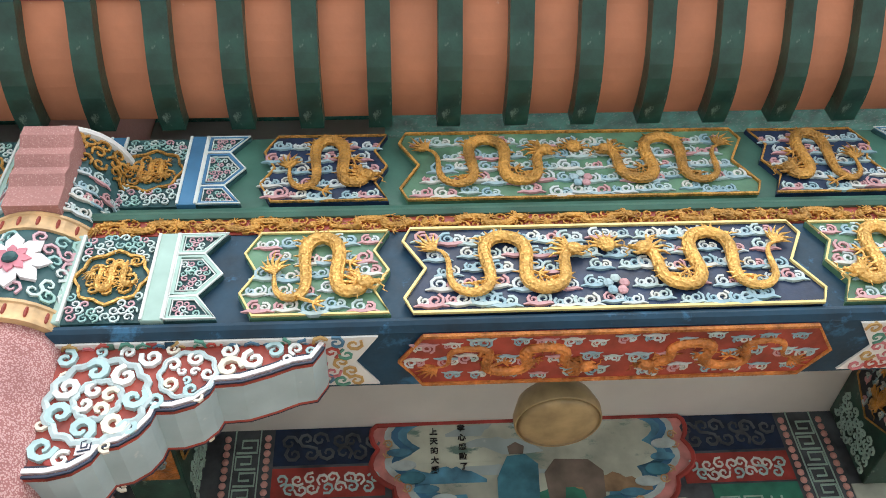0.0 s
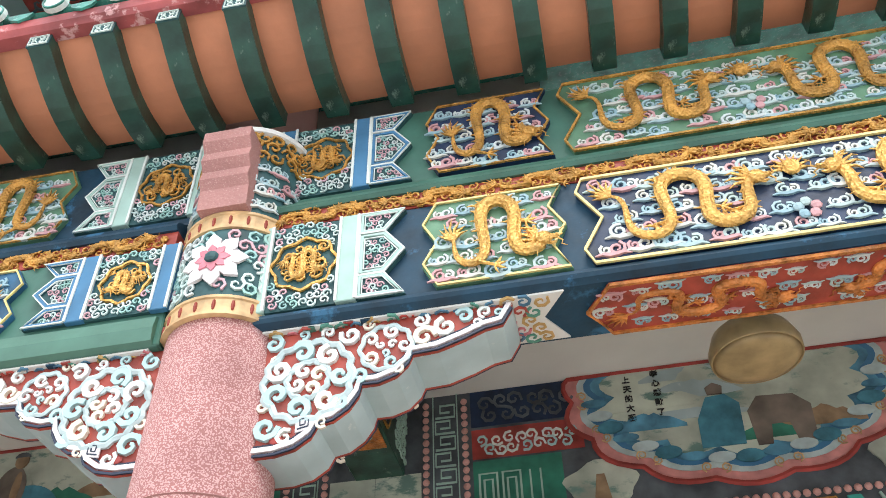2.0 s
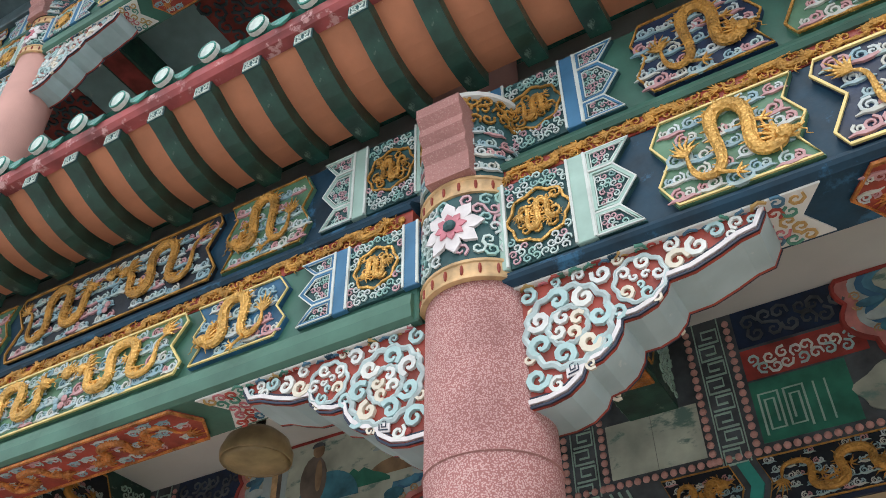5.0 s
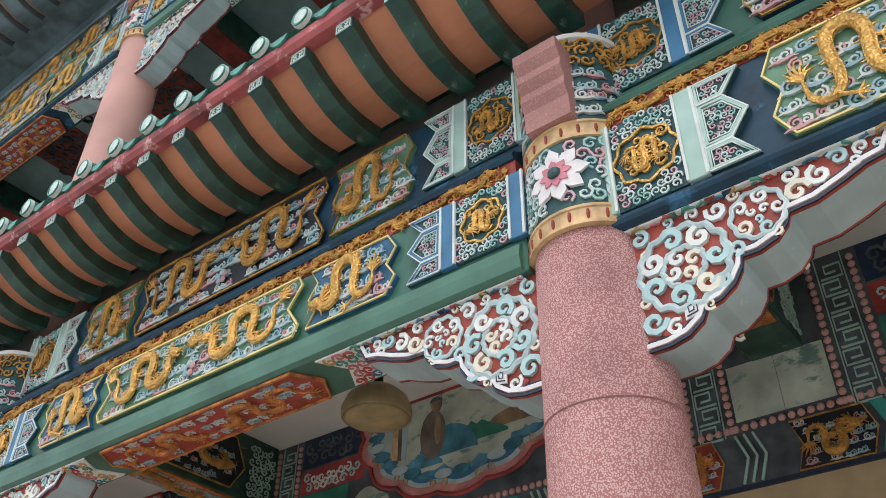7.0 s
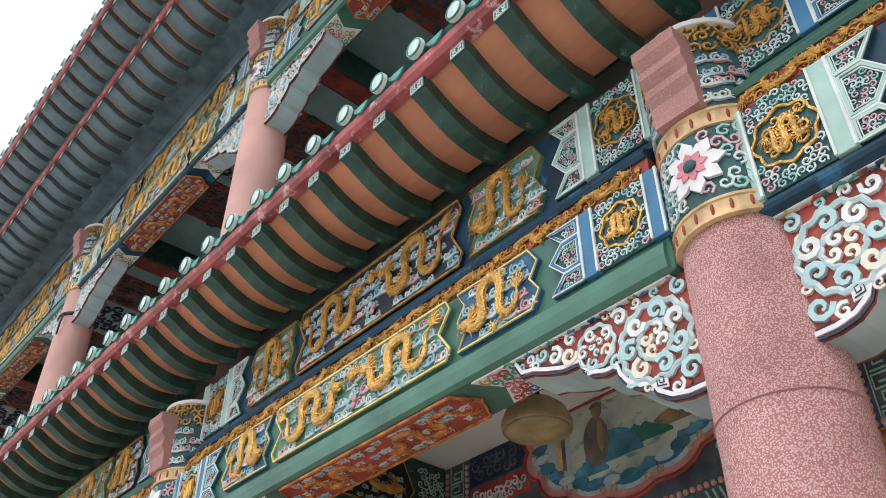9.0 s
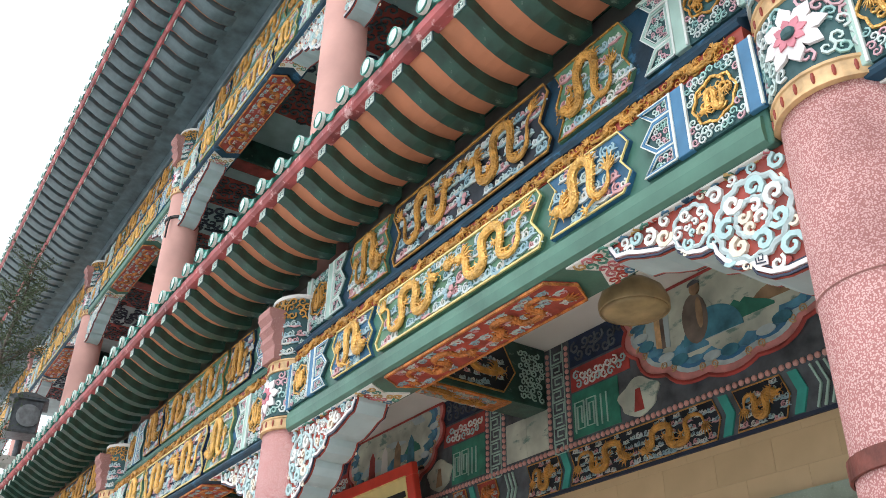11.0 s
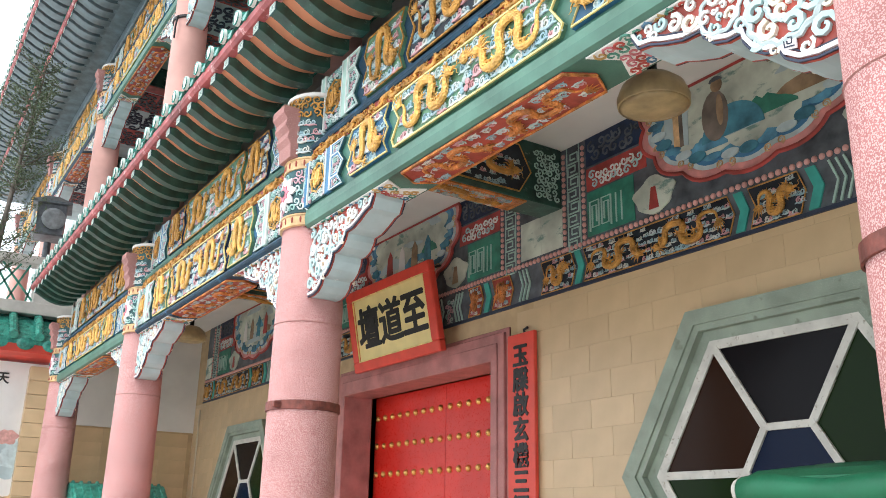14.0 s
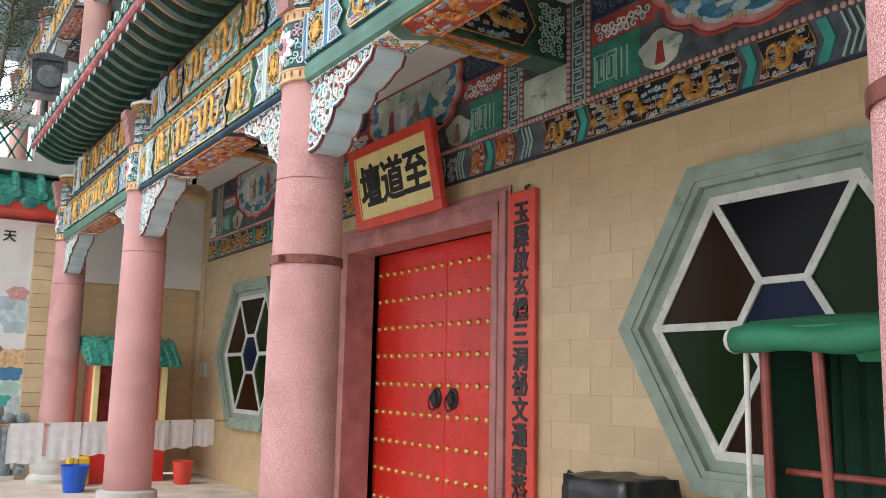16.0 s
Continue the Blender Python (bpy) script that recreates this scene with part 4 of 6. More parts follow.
for ob in eaves(-22.2, 1.2, 0.293, -0.15 - 75 * 0.293, "lower tier of the gallery eave", GREENS, 0.10):
    ob.matrix_basis = Matrix.Translation((0, -0.17, UPZ + 0.20)) @ ob.matrix_basis
for ob in eaves(-22.2, 1.2, 0.293, -0.05 - 75 * 0.293, "upper tier of the gallery eave", GREENS, 0.10):
    ob.matrix_basis = Matrix.Translation((0, -0.62, UPZ + 0.49)) @ ob.matrix_basis
solid("wall_gallery", Shape().box(-22.2, 1.75, 4.9, 1.3, 2.0, 9.6), GALLERY, "dark red and teal painted gallery wall", "wall")
solid("gallery_floor", Shape().box(-22.2, 0.35, 5.0, 1.3, 1.75, 5.15), CONCRETE, "concrete gallery floor behind the eave roof", "floor")
solid("gallery_ceiling", Shape().box(-22.2, 0.3, 9.02, 1.3, 1.75, 9.12), GREYBLUE, "grey-blue painted gallery ceiling", "ceiling")
for i in range(5):
    xa, xb = UCOLS[i + 1], UCOLS[i]
    ob = thing("gallery_cross_beam", (xb, 1.0, 9.0), "dark green gallery cross beam with painted red soffit", "beam", "gallery cross beams")
    part("core", Shape().box(xb - 0.15, 0.39, 8.66, xb + 0.15, 1.745, 9.02, 0.006), GREEN, ob)
    part("soffit_panel", Shape().box(xb - 0.12, 0.45, 8.65, xb + 0.12, 1.7, 8.665), MURRED, ob, "red soffit panel")
    ob = thing("ceiling_panel", ((xa + xb) / 2, 1.0, 9.015), "painted gallery ceiling panel with dark scrolls and red flowers", "panel", "gallery ceiling panels")
    ends = part("red_field", Shape().box(xa + 0.9, 0.50, 9.008, xa + 1.7, 1.65, 9.021).box(xb - 1.7, 0.50, 9.008, xb - 0.9, 1.65, 9.021), MURRED, ob, "dull red field")
    lay = (lambda s: s.mapped(lambda px, py, pz: (px, pz, 9.006 + py)))
    part("scroll_relief", lay(filigree([(xa + 0.9, 0.5), (xa + 1.7, 0.5), (xa + 1.7, 1.65), (xa + 0.9, 1.65)], -0.002, 0.16, 70 + i)), MURDARK, ends)
    part("scroll_relief", lay(filigree([(xb - 1.7, 0.5), (xb - 0.9, 0.5), (xb - 0.9, 1.65), (xb - 1.7, 1.65)], -0.002, 0.16, 80 + i)), MURDARK, ends)
    part("small_scroll", lay(filigree([(xa + 1.75, 0.5), (xb - 1.75, 0.5), (xb - 1.75, 1.65), (xa + 1.75, 1.65)], 0.008, 0.2, 90 + i)), NAVYLINE, ob, "dark painted scrolls")
solid("gallery_soffit", Shape().box(-22.2, -0.16, UPZ + 4.90, 1.2, 0.42, UPZ + 4.93), GREENS, "slate-green boards closing the gallery eave", "soffit")
solid("gallery_plate", Shape().box(-22.2, 0.12, UPZ + 4.69, 1.2, 0.40, UPZ + 4.90, 0.01), GREENS, "slate-green wall plate over the gallery beams", "beam")
solid("main_roof", Shape().prism_x([(-1.1, 9.85), (6, 12.8), (6, 12.6), (-0.5, 9.7)], -22.2, 1.3), TILEROOF, "turquoise glazed main roof slope", "roof")


# ---- cross beams from the columns to the back wall ----
for i, x in enumerate(COLS[:4]):
    ob = thing("cross_beam", (x, 1.2, 4.18), "dark green cross beam with gilded dragon side panels", "beam", "cross beams of the porch")
    part("core", Shape().box(x - 0.15, 0.36, 4.16, x + 0.15, WALL - 0.03, CEIL, 0.006), GREEN, ob)
    for sg in (-1, 1):
        X = x + sg * 0.155
        pol = [(0.55, 4.21), (0.50, 4.40), (0.55, 4.62), (1.85, 4.62), (1.97, 4.40), (1.85, 4.21)]
        pn = part("side_panel", Shape().prism_x(pol, X - sg * 0.01, X + sg * 0.004), PANEL_K, ob, "black panel with gilded dragon")
        side = (lambda s: s.mapped(lambda px, py, pz: (X + sg * (0.006 - py), px, pz)))
        part("border", side(frame_bar(pol, 0, 0.008)), GOLD2, pn)
        part("dragon_relief", side(dragon(0.64, 1.78, 4.41, 0.09, -0.012, 0.032, 1.9)), GOLD2, pn)
        part("cloud_relief", side(clouds(pol, -0.004, 0.085, 3 + i, 0.75)), CLOUD, pn)
        part("end_arrow", side(filigree([(2.0, 4.2), (2.28, 4.2), (2.28, 4.64), (2.0, 4.64)], -0.004, 0.06, 9)), MINT, ob)
    so = part("soffit_panel", Shape().box(x - 0.13, 0.42, 4.148, x + 0.13, 1.95, 4.17), GOLDRED, ob, "orange soffit with cloud relief")
    flat = (lambda s: s.mapped(lambda px, py, pz: (x + pz, px, 4.148 + py)))
    part("cloud_relief", flat(clouds([(0.45, -0.12), (1.82, -0.12), (1.82, 0.12), (0.45, 0.12)], -0.004, 0.085, 40 + i)), CLOUD, so)
    part("dragon_relief", flat(dragon(0.55, 1.7, 0, 0.05, -0.012, 0.03, 2)), GOLD2, so)


# ---- painted frieze on the back wall ----
def lobed(cx, cz, rx, rz, k=14, amp=0.05, n=84):
    return [(cx + rx * (1 + amp * abs(math.sin(k * t / 2)) - amp) * math.cos(t), cz + rz * (1 + amp * abs(math.sin(k * t / 2)) - amp) * math.sin(t)) for t in [2 * math.pi * j / n for j in range(n)]]


def clip_top(poly, top):
    return [(x, min(z, top)) for x, z in poly]


def fret_square(x0, z0, w, h, y):
    s = Shape()
    for mx in (0, 1):
        pts = [(0.06, 0.06), (0.06, 0.94), (0.44, 0.94), (0.44, 0.16), (0.16, 0.16), (0.16, 0.80), (0.34, 0.80), (0.34, 0.30)]
        s.tube([(x0 + w * (p if not mx else 1 - p), y, z0 + h * q) for p, q in pts], 0.0085, 4)
    return s


BEADM = mesh("bead", Shape().ball(0, 0, 0, 0.022, 0.016, 0.022, 8, 5), BEAD)


def frieze(xl, xr, seed):
    w = WALL - 0.01
    mid = (xl + xr) / 2
    ob = thing("wall_frieze", (mid, WALL, FRIEZE), "painted frieze with a lobed mural, frets, beads and dragon band", "frieze", "friezes on the back wall")
    part("dark_ground", Shape().box(xl + 0.0, w, FRIEZE, xr, WALL + 0.02, CEIL), MURDARK, ob)
    part("lower_line", Shape().box(xl, w - 0.012, FRIEZE - 0.012, xr, w + 0.01, FRIEZE + 0.012), NAVYLINE, ob)
    y = w
    a, b = xl + 0.026, xr - 0.026
    # lower band: middle dragon panel, turquoise chevrons, side panels, scroll ends
    z0, z1 = FRIEZE + 0.02, FRIEZE + 0.295
    zm = (z0 + z1) / 2
    for s0, s1 in ((xl + 0.0, xl + 0.38), (xl + 0.53, xl + 1.96), (xl + 2.13, xl + 2.50), (xr - 1.08, xr - 0.89), (xr - 0.70, xr - 0.44)):
        pol = [(s0, z0), (s0 + 0.05, zm), (s0, z1), (s1, z1), (s1 + 0.05, zm), (s1, z0)]
        big = s1 - s0 > 0.3
        pn = part("band_panel", Shape().prism(pol, y - 0.008, y + 0.01), PANEL_K if big or s0 < mid else PANEL_R, ob, "dark band panel with gilded dragon")
        part("border", frame_bar(pol, y - 0.010, 0.006), GOLD2, pn)
        if s1 - s0 > 1:
            part("dragon_relief", dragon(s0 + 0.1, (s0 + s1) / 2 - 0.10, zm, 0.085, y - 0.022, 0.026, 1.7), GOLD2, pn)
            part("dragon_relief", dragon(s1 - 0.08, (s0 + s1) / 2 + 0.10, zm, 0.085, y - 0.022, 0.026, 1.7), GOLD2, pn)
        else:
            part("dragon_relief", dragon(s0 + 0.08, s1 - 0.06, zm, 0.08, y - 0.022, 0.024, 1.4 if big else 1.1), GOLD2 if big else GOLDRED, pn)
        part("cloud_relief", clouds(pol, y - 0.010, 0.066, seed, 0.9), CLOUD, pn)
    for cx in (xl + 0.455, xl + 2.045, xl + 2.59, xr - 0.80):
        part("chevron", Shape().prism([(cx - 0.035, z0), (cx + 0.015, zm), (cx - 0.035, z1), (cx + 0.035, z1), (cx + 0.085, zm), (cx + 0.035, z0)], y - 0.014, y + 0.01), TURQ, ob, "turquoise chevron")
    for q0, e in ((xl + 2.72, 1), (xr - 0.30, 1), (xr - 1.18, -1)):
        bars = Shape()
        for k in range(3):
            q = q0 + 0.05 * k * e
            bars.tube([(q, y - 0.01, z0), (q + e * 0.05, y - 0.01, zm), (q, y - 0.01, z1)], 0.010, 4)
        part("arrow_band", bars, MINT, ob)
    part("scrollwork", filigree([(xl + 2.90, z0), (xr - 1.32, z0), (xr - 1.32, z1), (xl + 2.90, z1)], y - 0.008, 0.055, seed + 3), FILI, ob)
    # bead line and upright fret bands
    beads = []
    zb = FRIEZE + 0.335
    x = a
    while x <= b + 0.001:
        beads.append((x, zb))
        x += 0.052
    for q in (xl + 0.31, xl + 0.55, xr - 0.55, xr - 0.31):
        z = zb
        while z < CEIL - 0.02:
            beads.append((q, z))
            z += 0.052
    for bx, bz in beads:
        o = new("bead", BEADM)
        o.parent = ob
        o.matrix_parent_inverse = world_of(ob).inverted()
        o.location = (bx, y - 0.006, bz)
    fr = Shape()
    for q in (xl + 0.43, xr - 0.43):
        z = FRIEZE + 0.3
        k = 0
        while z < CEIL - 0.05:
            d = 1 if k % 2 else -1
            fr.tube([(q - d * 0.06, y - 0.006, z), (q + d * 0.06, y - 0.006, z), (q + d * 0.06, y - 0.006, z + 0.085), (q - d * 0.03, y - 0.006, z + 0.085), (q - d * 0.03, y - 0.006, z + 0.035), (q + d * 0.03, y - 0.006, z + 0.035)], 0.0075, 4)
            z += 0.11
            k += 1
        fr.tube([(q - 0.075, y - 0.004, FRIEZE + 0.3), (q - 0.075, y - 0.004, CEIL)], 0.005, 4)
        fr.tube([(q + 0.075, y - 0.004, FRIEZE + 0.3), (q + 0.075, y - 0.004, CEIL)], 0.005, 4)
    part("fret_band", fr, MINT, ob, "white key-fret bands")
    # corner fields
    zz = FRIEZE + 0.375
    for e in (-1, 1):
        c0 = mid + e * (mid - xl - 0.59)
        g0, g1 = sorted((c0, c0 - e * 0.52))
        gp = part("green_field", Shape().box(g0, y - 0.006, zz, g1, y + 0.01, zz + 0.37), MURGREEN, ob, "green field with white key fret")
        part("key_fret", fret_square(g0 + 0.02, zz + 0.02, 0.27 if e < 0 else 0.27, 0.28, y - 0.010), MINT, gp)
        part("key_fret", Shape().tube([(g0 + 0.33, y - 0.01, zz + 0.04), (g0 + 0.33, y - 0.01, zz + 0.28)], 0.007, 4).tube([(g0 + 0.39, y - 0.01, zz + 0.04), (g0 + 0.39, y - 0.01, zz + 0.28)], 0.007, 4), MINT, gp)
        r0, r1 = sorted((c0, c0 - e * 0.66))
        rp = part("red_field", Shape().box(r0, y - 0.006, zz + 0.385, r1, y + 0.01, zz + 0.58), MURRED, ob, "red field with white scrolls")
        part("scrollwork", filigree([(r0 + 0.03, zz + 0.40), (r1 - 0.03, zz + 0.40), (r1 - 0.03, zz + 0.57), (r0 + 0.03, zz + 0.57)], y - 0.010, 0.075, seed + 6), SCROLLW, rp)
        fx = c0 - e * 0.72
        cart = [(fx + 0.2 * (1 + 0.12 * math.sin(5 * t)) * math.cos(t), zz + 0.14 + 0.14 * (1 + 0.1 * math.cos(4 * t)) * math.sin(t)) for t in [j * 0.2094 for j in range(30)]]
        cp = part("small_cartouche", Shape().prism(cart, y - 0.012, y + 0.01), MURSKY, ob, "small pale painted cartouche")
        part("painted_shape", Shape().prism([(fx - 0.05, zz + 0.03), (fx + 0.05, zz + 0.03), (fx + 0.025, zz + 0.2), (fx - 0.02, zz + 0.2)], y - 0.015, y), MURRED if seed % 2 else TAN, cp)
        p0, p1 = sorted((mid + e * (mid - xl), mid + e * (mid - xl - 0.28)))
        part("picture_panel", Shape().box(p0 + 0.003, y - 0.006, zz, p1, y + 0.01, zz + 0.34), MURSKY, ob, "small pale landscape panel")
        part("navy_field", Shape().box(r0, y - 0.006, zz + 0.60, r1, y + 0.01, CEIL - 0.005), PANEL_N, ob, "dark navy field with faint scrolls")
        part("scrollwork", filigree([(r0 + 0.03, zz + 0.62), (r1 - 0.03, zz + 0.62), (r1 - 0.03, CEIL - 0.02), (r0 + 0.03, CEIL - 0.02)], y - 0.008, 0.10, seed + 16), MURDARK, ob)
    # the lobed mural
    cz = FRIEZE + 1.05
    outer, inner = lobed(mid, cz, 0.985, 0.635, 14, 0.06), lobed(mid, cz, 0.77, 0.465, 14, 0.13)
    mu = part("mural", Shape().prism(clip_top(outer, CEIL - 0.002), y - 0.016, y + 0.01), MURPINK, ob, "lobed landscape mural with pink rim")
    for k, (f, g, paint) in enumerate(((0.905, 0.565, PALEBLUE), (0.865, 0.535, MINTB), (0.825, 0.505, MURBLUE))):
        part("cloud_border", Shape().prism(clip_top(lobed(mid, cz, f, g, 14, 0.06 + 0.03 * k), CEIL - 0.004), y - 0.020 - 0.0015 * k, y), paint, mu, "blue cloud border")
    part("red_rim", Shape().tube([(px, y - 0.02, min(pz, CEIL - 0.01)) for px, pz in outer], 0.016, 5, closed=True), MURRED, mu)
    pic = part("landscape", Shape().prism(clip_top(inner, CEIL - 0.006), y - 0.026, y), MURSKY, mu, "pale green landscape scene")
    cl = Shape()
    for j in range(28):
        t = 2 * math.pi * (j // 2 + (0.13 if j % 2 else -0.13)) / 14
        px, pz = mid + 0.865 * math.cos(t), cz + 0.535 * math.sin(t)
        if pz < CEIL - 0.06:
            cl.curl(px, y - 0.028, pz, 0.032, 1.5, t, 1 if j % 2 else -1, 0.0055, 12)
    part("cloud_relief", cl, COLLAR, mu, "cream paired spirals")
    return ob, pic, mid, cz, y - 0.026


FR = [frieze(FRX[i + 1], FRX[i], i) for i in range(4)]


def blob(cx, cz, pts, y, t=0.0055):
    return Shape().prism([(cx + px, cz + pz) for px, pz in pts], y - t, y)


for k in (1, 2, 3):
    copy_thing(FR[k][0], Matrix.Translation((0, 1.73 - WALL, UPZ)) @ FR[k][0].matrix_basis)

# painted scene of the first bay: robed shape and grey beast shape; second bay: seated shapes
for k in range(4):
    _, pic, mid, cz, y = FR[k]
    r = random.Random(50 + k)
    for j in range(11):
        w, h = r.uniform(0.12, 0.34), r.uniform(0.04, 0.13)
        cx, zz = mid + r.uniform(-0.5, 0.5), cz - 0.36 + 0.045 * j
        top = [(cx + w * (i / 7 - 1), zz + h * (1 - (i / 7 - 1) ** 2) * (0.8 + 0.35 * r.random())) for i in range(15)]
        part("painted_hill", Shape().prism([(cx - w, zz - 0.02)] + [(a, min(b, CEIL - 0.03)) for a, b in top] + [(cx + w, zz - 0.02)], y - 0.0036 + 0.0003 * j, y), (MURGREEN, MURBLUE, TAN, GREYBLUE, MURSKY)[(j * 2 + k) % 5] if j < 5 else (MURSKY, GREYBLUE, MURSKY)[j % 3], pic)
_, pic, mid, cz, y = FR[0]
part("painted_shape", blob(mid - 0.10, cz - 0.24, [(-0.14, -0.16), (0.10, -0.16), (0.12, 0.1), (0.05, 0.17), (-0.06, 0.16), (-0.13, 0.02)], y), ROBE, pic)
part("painted_shape", blob(mid - 0.10, cz - 0.035, [(-0.045, -0.03), (0.04, -0.03), (0.05, 0.02), (0.0, 0.05), (-0.05, 0.02)], y), MURGREY, pic)
part("painted_shape", blob(mid + 0.22, cz - 0.25, [(-0.16, -0.17), (-0.08, -0.17), (-0.06, -0.05), (0.04, -0.05), (0.06, -0.17), (0.16, -0.17), (0.18, 0.05), (0.1, 0.13), (-0.1, 0.14), (-0.17, 0.05)], y), MURGREY, pic)
def oval(cx, cz, rx, rz, a0=0.0, a1=2 * math.pi, n=18):
    return [(cx + rx * math.cos(a0 + (a1 - a0) * i / n), cz + rz * math.sin(a0 + (a1 - a0) * i / n)) for i in range(n + 1 if a1 - a0 < 6 else n)]


_, pic, mid, cz, y = FR[1]
part("painted_shape", Shape().prism([(mid - 0.72, cz - 0.2), (mid - 0.50, cz - 0.28), (mid - 0.48, cz + 0.17), (mid - 0.70, cz + 0.17)], y - 0.0045, y), GREYBLUE, pic)
part("painted_shape", Shape().prism([(mid - 0.63, cz - 0.26), (mid - 0.575, cz - 0.27), (mid - 0.575, cz + 0.17), (mid - 0.63, cz + 0.17)], y - 0.0052, y), COLLAR, pic)
part("painted_shape", Shape().prism([(mid - 0.575, cz - 0.27), (mid - 0.54, cz - 0.27), (mid - 0.54, cz + 0.17), (mid - 0.575, cz + 0.17)], y - 0.0056, y), MURGREY, pic)
part("painted_shape", Shape().prism(oval(mid - 0.12, cz - 0.33, 0.26, 0.22, 0.0, math.pi), y - 0.0058, y), ROBE, pic)
part("painted_shape", Shape().prism(oval(mid - 0.25, cz - 0.15, 0.115, 0.19), y - 0.0064, y), MURGREY, pic)
part("painted_shape", Shape().prism(oval(mid - 0.205, cz - 0.12, 0.03, 0.12), y - 0.0070, y), TAN, pic)
part("painted_shape", Shape().prism(oval(mid - 0.22, cz + 0.075, 0.048, 0.055), y - 0.0076, y), TAN, pic)
part("painted_shape", Shape().prism(oval(mid - 0.225, cz + 0.105, 0.055, 0.035, 0.0, math.pi), y - 0.0082, y), MURDARK, pic)
part("painted_hut", Shape().prism([(mid + 0.20, cz + 0.06), (mid + 0.34, cz + 0.06), (mid + 0.36, cz + 0.12), (mid + 0.27, cz + 0.165), (mid + 0.18, cz + 0.12)], y - 0.0058, y), TAN, pic)
part("painted_hut", Shape().prism([(mid + 0.46, cz + 0.02), (mid + 0.62, cz + 0.02), (mid + 0.62, cz + 0.17), (mid + 0.46, cz + 0.17)], y - 0.0058, y), MURRED, pic)
for k in range(4):
    _, pic, mid, cz, y = FR[k]
    for j in range(17):
        a = math.pi * (1.02 + 0.96 * j / 16)
        px, pz = mid + 0.80 * math.cos(a), cz + 0.475 * math.sin(a)
        part("painted_cloud", Shape().prism(oval(px, pz, 0.075, 0.026 + 0.007 * (j % 3)), y - 0.009 - 0.0004 * (j % 3), y), (MURBLUE, PALEBLUE, ROBE)[j % 3], pic, "blue scalloped cloud")
for k in (2, 3):
    _, pic, mid, cz, y = FR[k]
    for j in range(4):
        part("painted_shape", blob(mid - 0.4 + 0.26 * j, cz - 0.18, [(-0.07, -0.14), (0.07, -0.14), (0.05, 0.1), (0.0, 0.17), (-0.05, 0.1)], y), (TAN, ROBE, MURRED, WHITE)[(j + k) % 4], pic)


def words(text, x, y, z, size, parent, material=INK, bold=0.004, fat=0.0):
    """Raised characters, one mesh, facing -y."""
    cu = bpy.data.curves.new("lettering", "FONT")
    cu.body, cu.size, cu.extrude, cu.offset, cu.resolution_u = text, size, 0.004, bold, 3
    cu.align_x, cu.align_y = "CENTER", "CENTER"
    tmp = bpy.data.objects.new("lettering", cu)
    scene.collection.objects.link(tmp)
    me = bpy.data.meshes.new_from_object(tmp.evaluated_get(bpy.context.evaluated_depsgraph_get()))
    if fat:
        bm = bmesh.new()
        for dx, dy, dz in ((0, 0, 0), (fat, 0, -0.0004), (-fat, 0, -0.0008), (0, fat * 0.7, -0.0012), (0, -fat * 0.7, -0.0016)):
            k = me.copy()
            k.transform(Matrix.Translation((dx, dy, dz)))
            bm.from_mesh(k)
            bpy.data.meshes.remove(k)
        bm.to_mesh(me)
        bm.free()
    bpy.data.objects.remove(tmp)
    me.transform(Matrix.Translation((x, y, z)) @ Euler((radians(90), 0, 0)).to_matrix().to_4x4())
    me.materials.clear()
    me.materials.append(material)
    ob = new("lettering", me)
    ob.parent = parent
    ob.matrix_parent_inverse = world_of(parent).inverted()
    return ob


_, pic, mid, cz, y = FR[0]
for j, col in enumerate(("孝心感動了", "上天的大舜")):
    for k, ch in enumerate(col):
        words(ch, mid - 0.42 - 0.17 * j, y - 0.002, cz + 0.125 - 0.02 * j - 0.066 * k, 0.050, pic, bold=0.001)


# ---- door ----
d0, d1, dt = DOOR
frm = thing("door_frame", ((d0 + d1) / 2, WALL, 0), "dark pink stone door surround with stepped mouldings", "door frame", "", "structure")
for k, (o, yy) in enumerate(((0.13, 0.0), (0.09, -0.03), (0.0, -0.045))):
    w0, w1 = o, (0.09, 0.03, -0.03)[k]
    for sx, e in ((d1, 1), (d0, -1)):
        part("jamb", Shape().box(sx + e * (w1 - 0.06), WALL + yy - 0.02, 0, sx + e * w0, WALL + 0.3, dt + w0 + 0.12, 0.006), MAROON, frm)
    part("lintel", Shape().box(d0 - w0, WALL + yy - 0.022, dt + w1, d1 + w0, WALL + 0.3, dt + w0 + 0.125, 0.006), MAROON, frm)
for sx, e in ((d1, 1), (d0, -1)):
    part("reveal", Shape().box(sx, WALL - 0.01, 0, sx + e * 0.05, WALL + 0.46, dt + 0.05), MAROON, frm)
part("reveal", Shape().box(d0, WALL - 0.01, dt, d1, WALL + 0.46, dt + 0.06), MAROON, frm)
LY = WALL + 0.40
stud = mesh("stud", Shape().lathe([(0.036, 0), (0.034, 0.012), (0.024, 0.026), (0.008, 0.034)], 0, 0, 10).mapped(lambda x, y, z: (x, -z, y)), BRASS)
dm = (d0 + d1) / 2
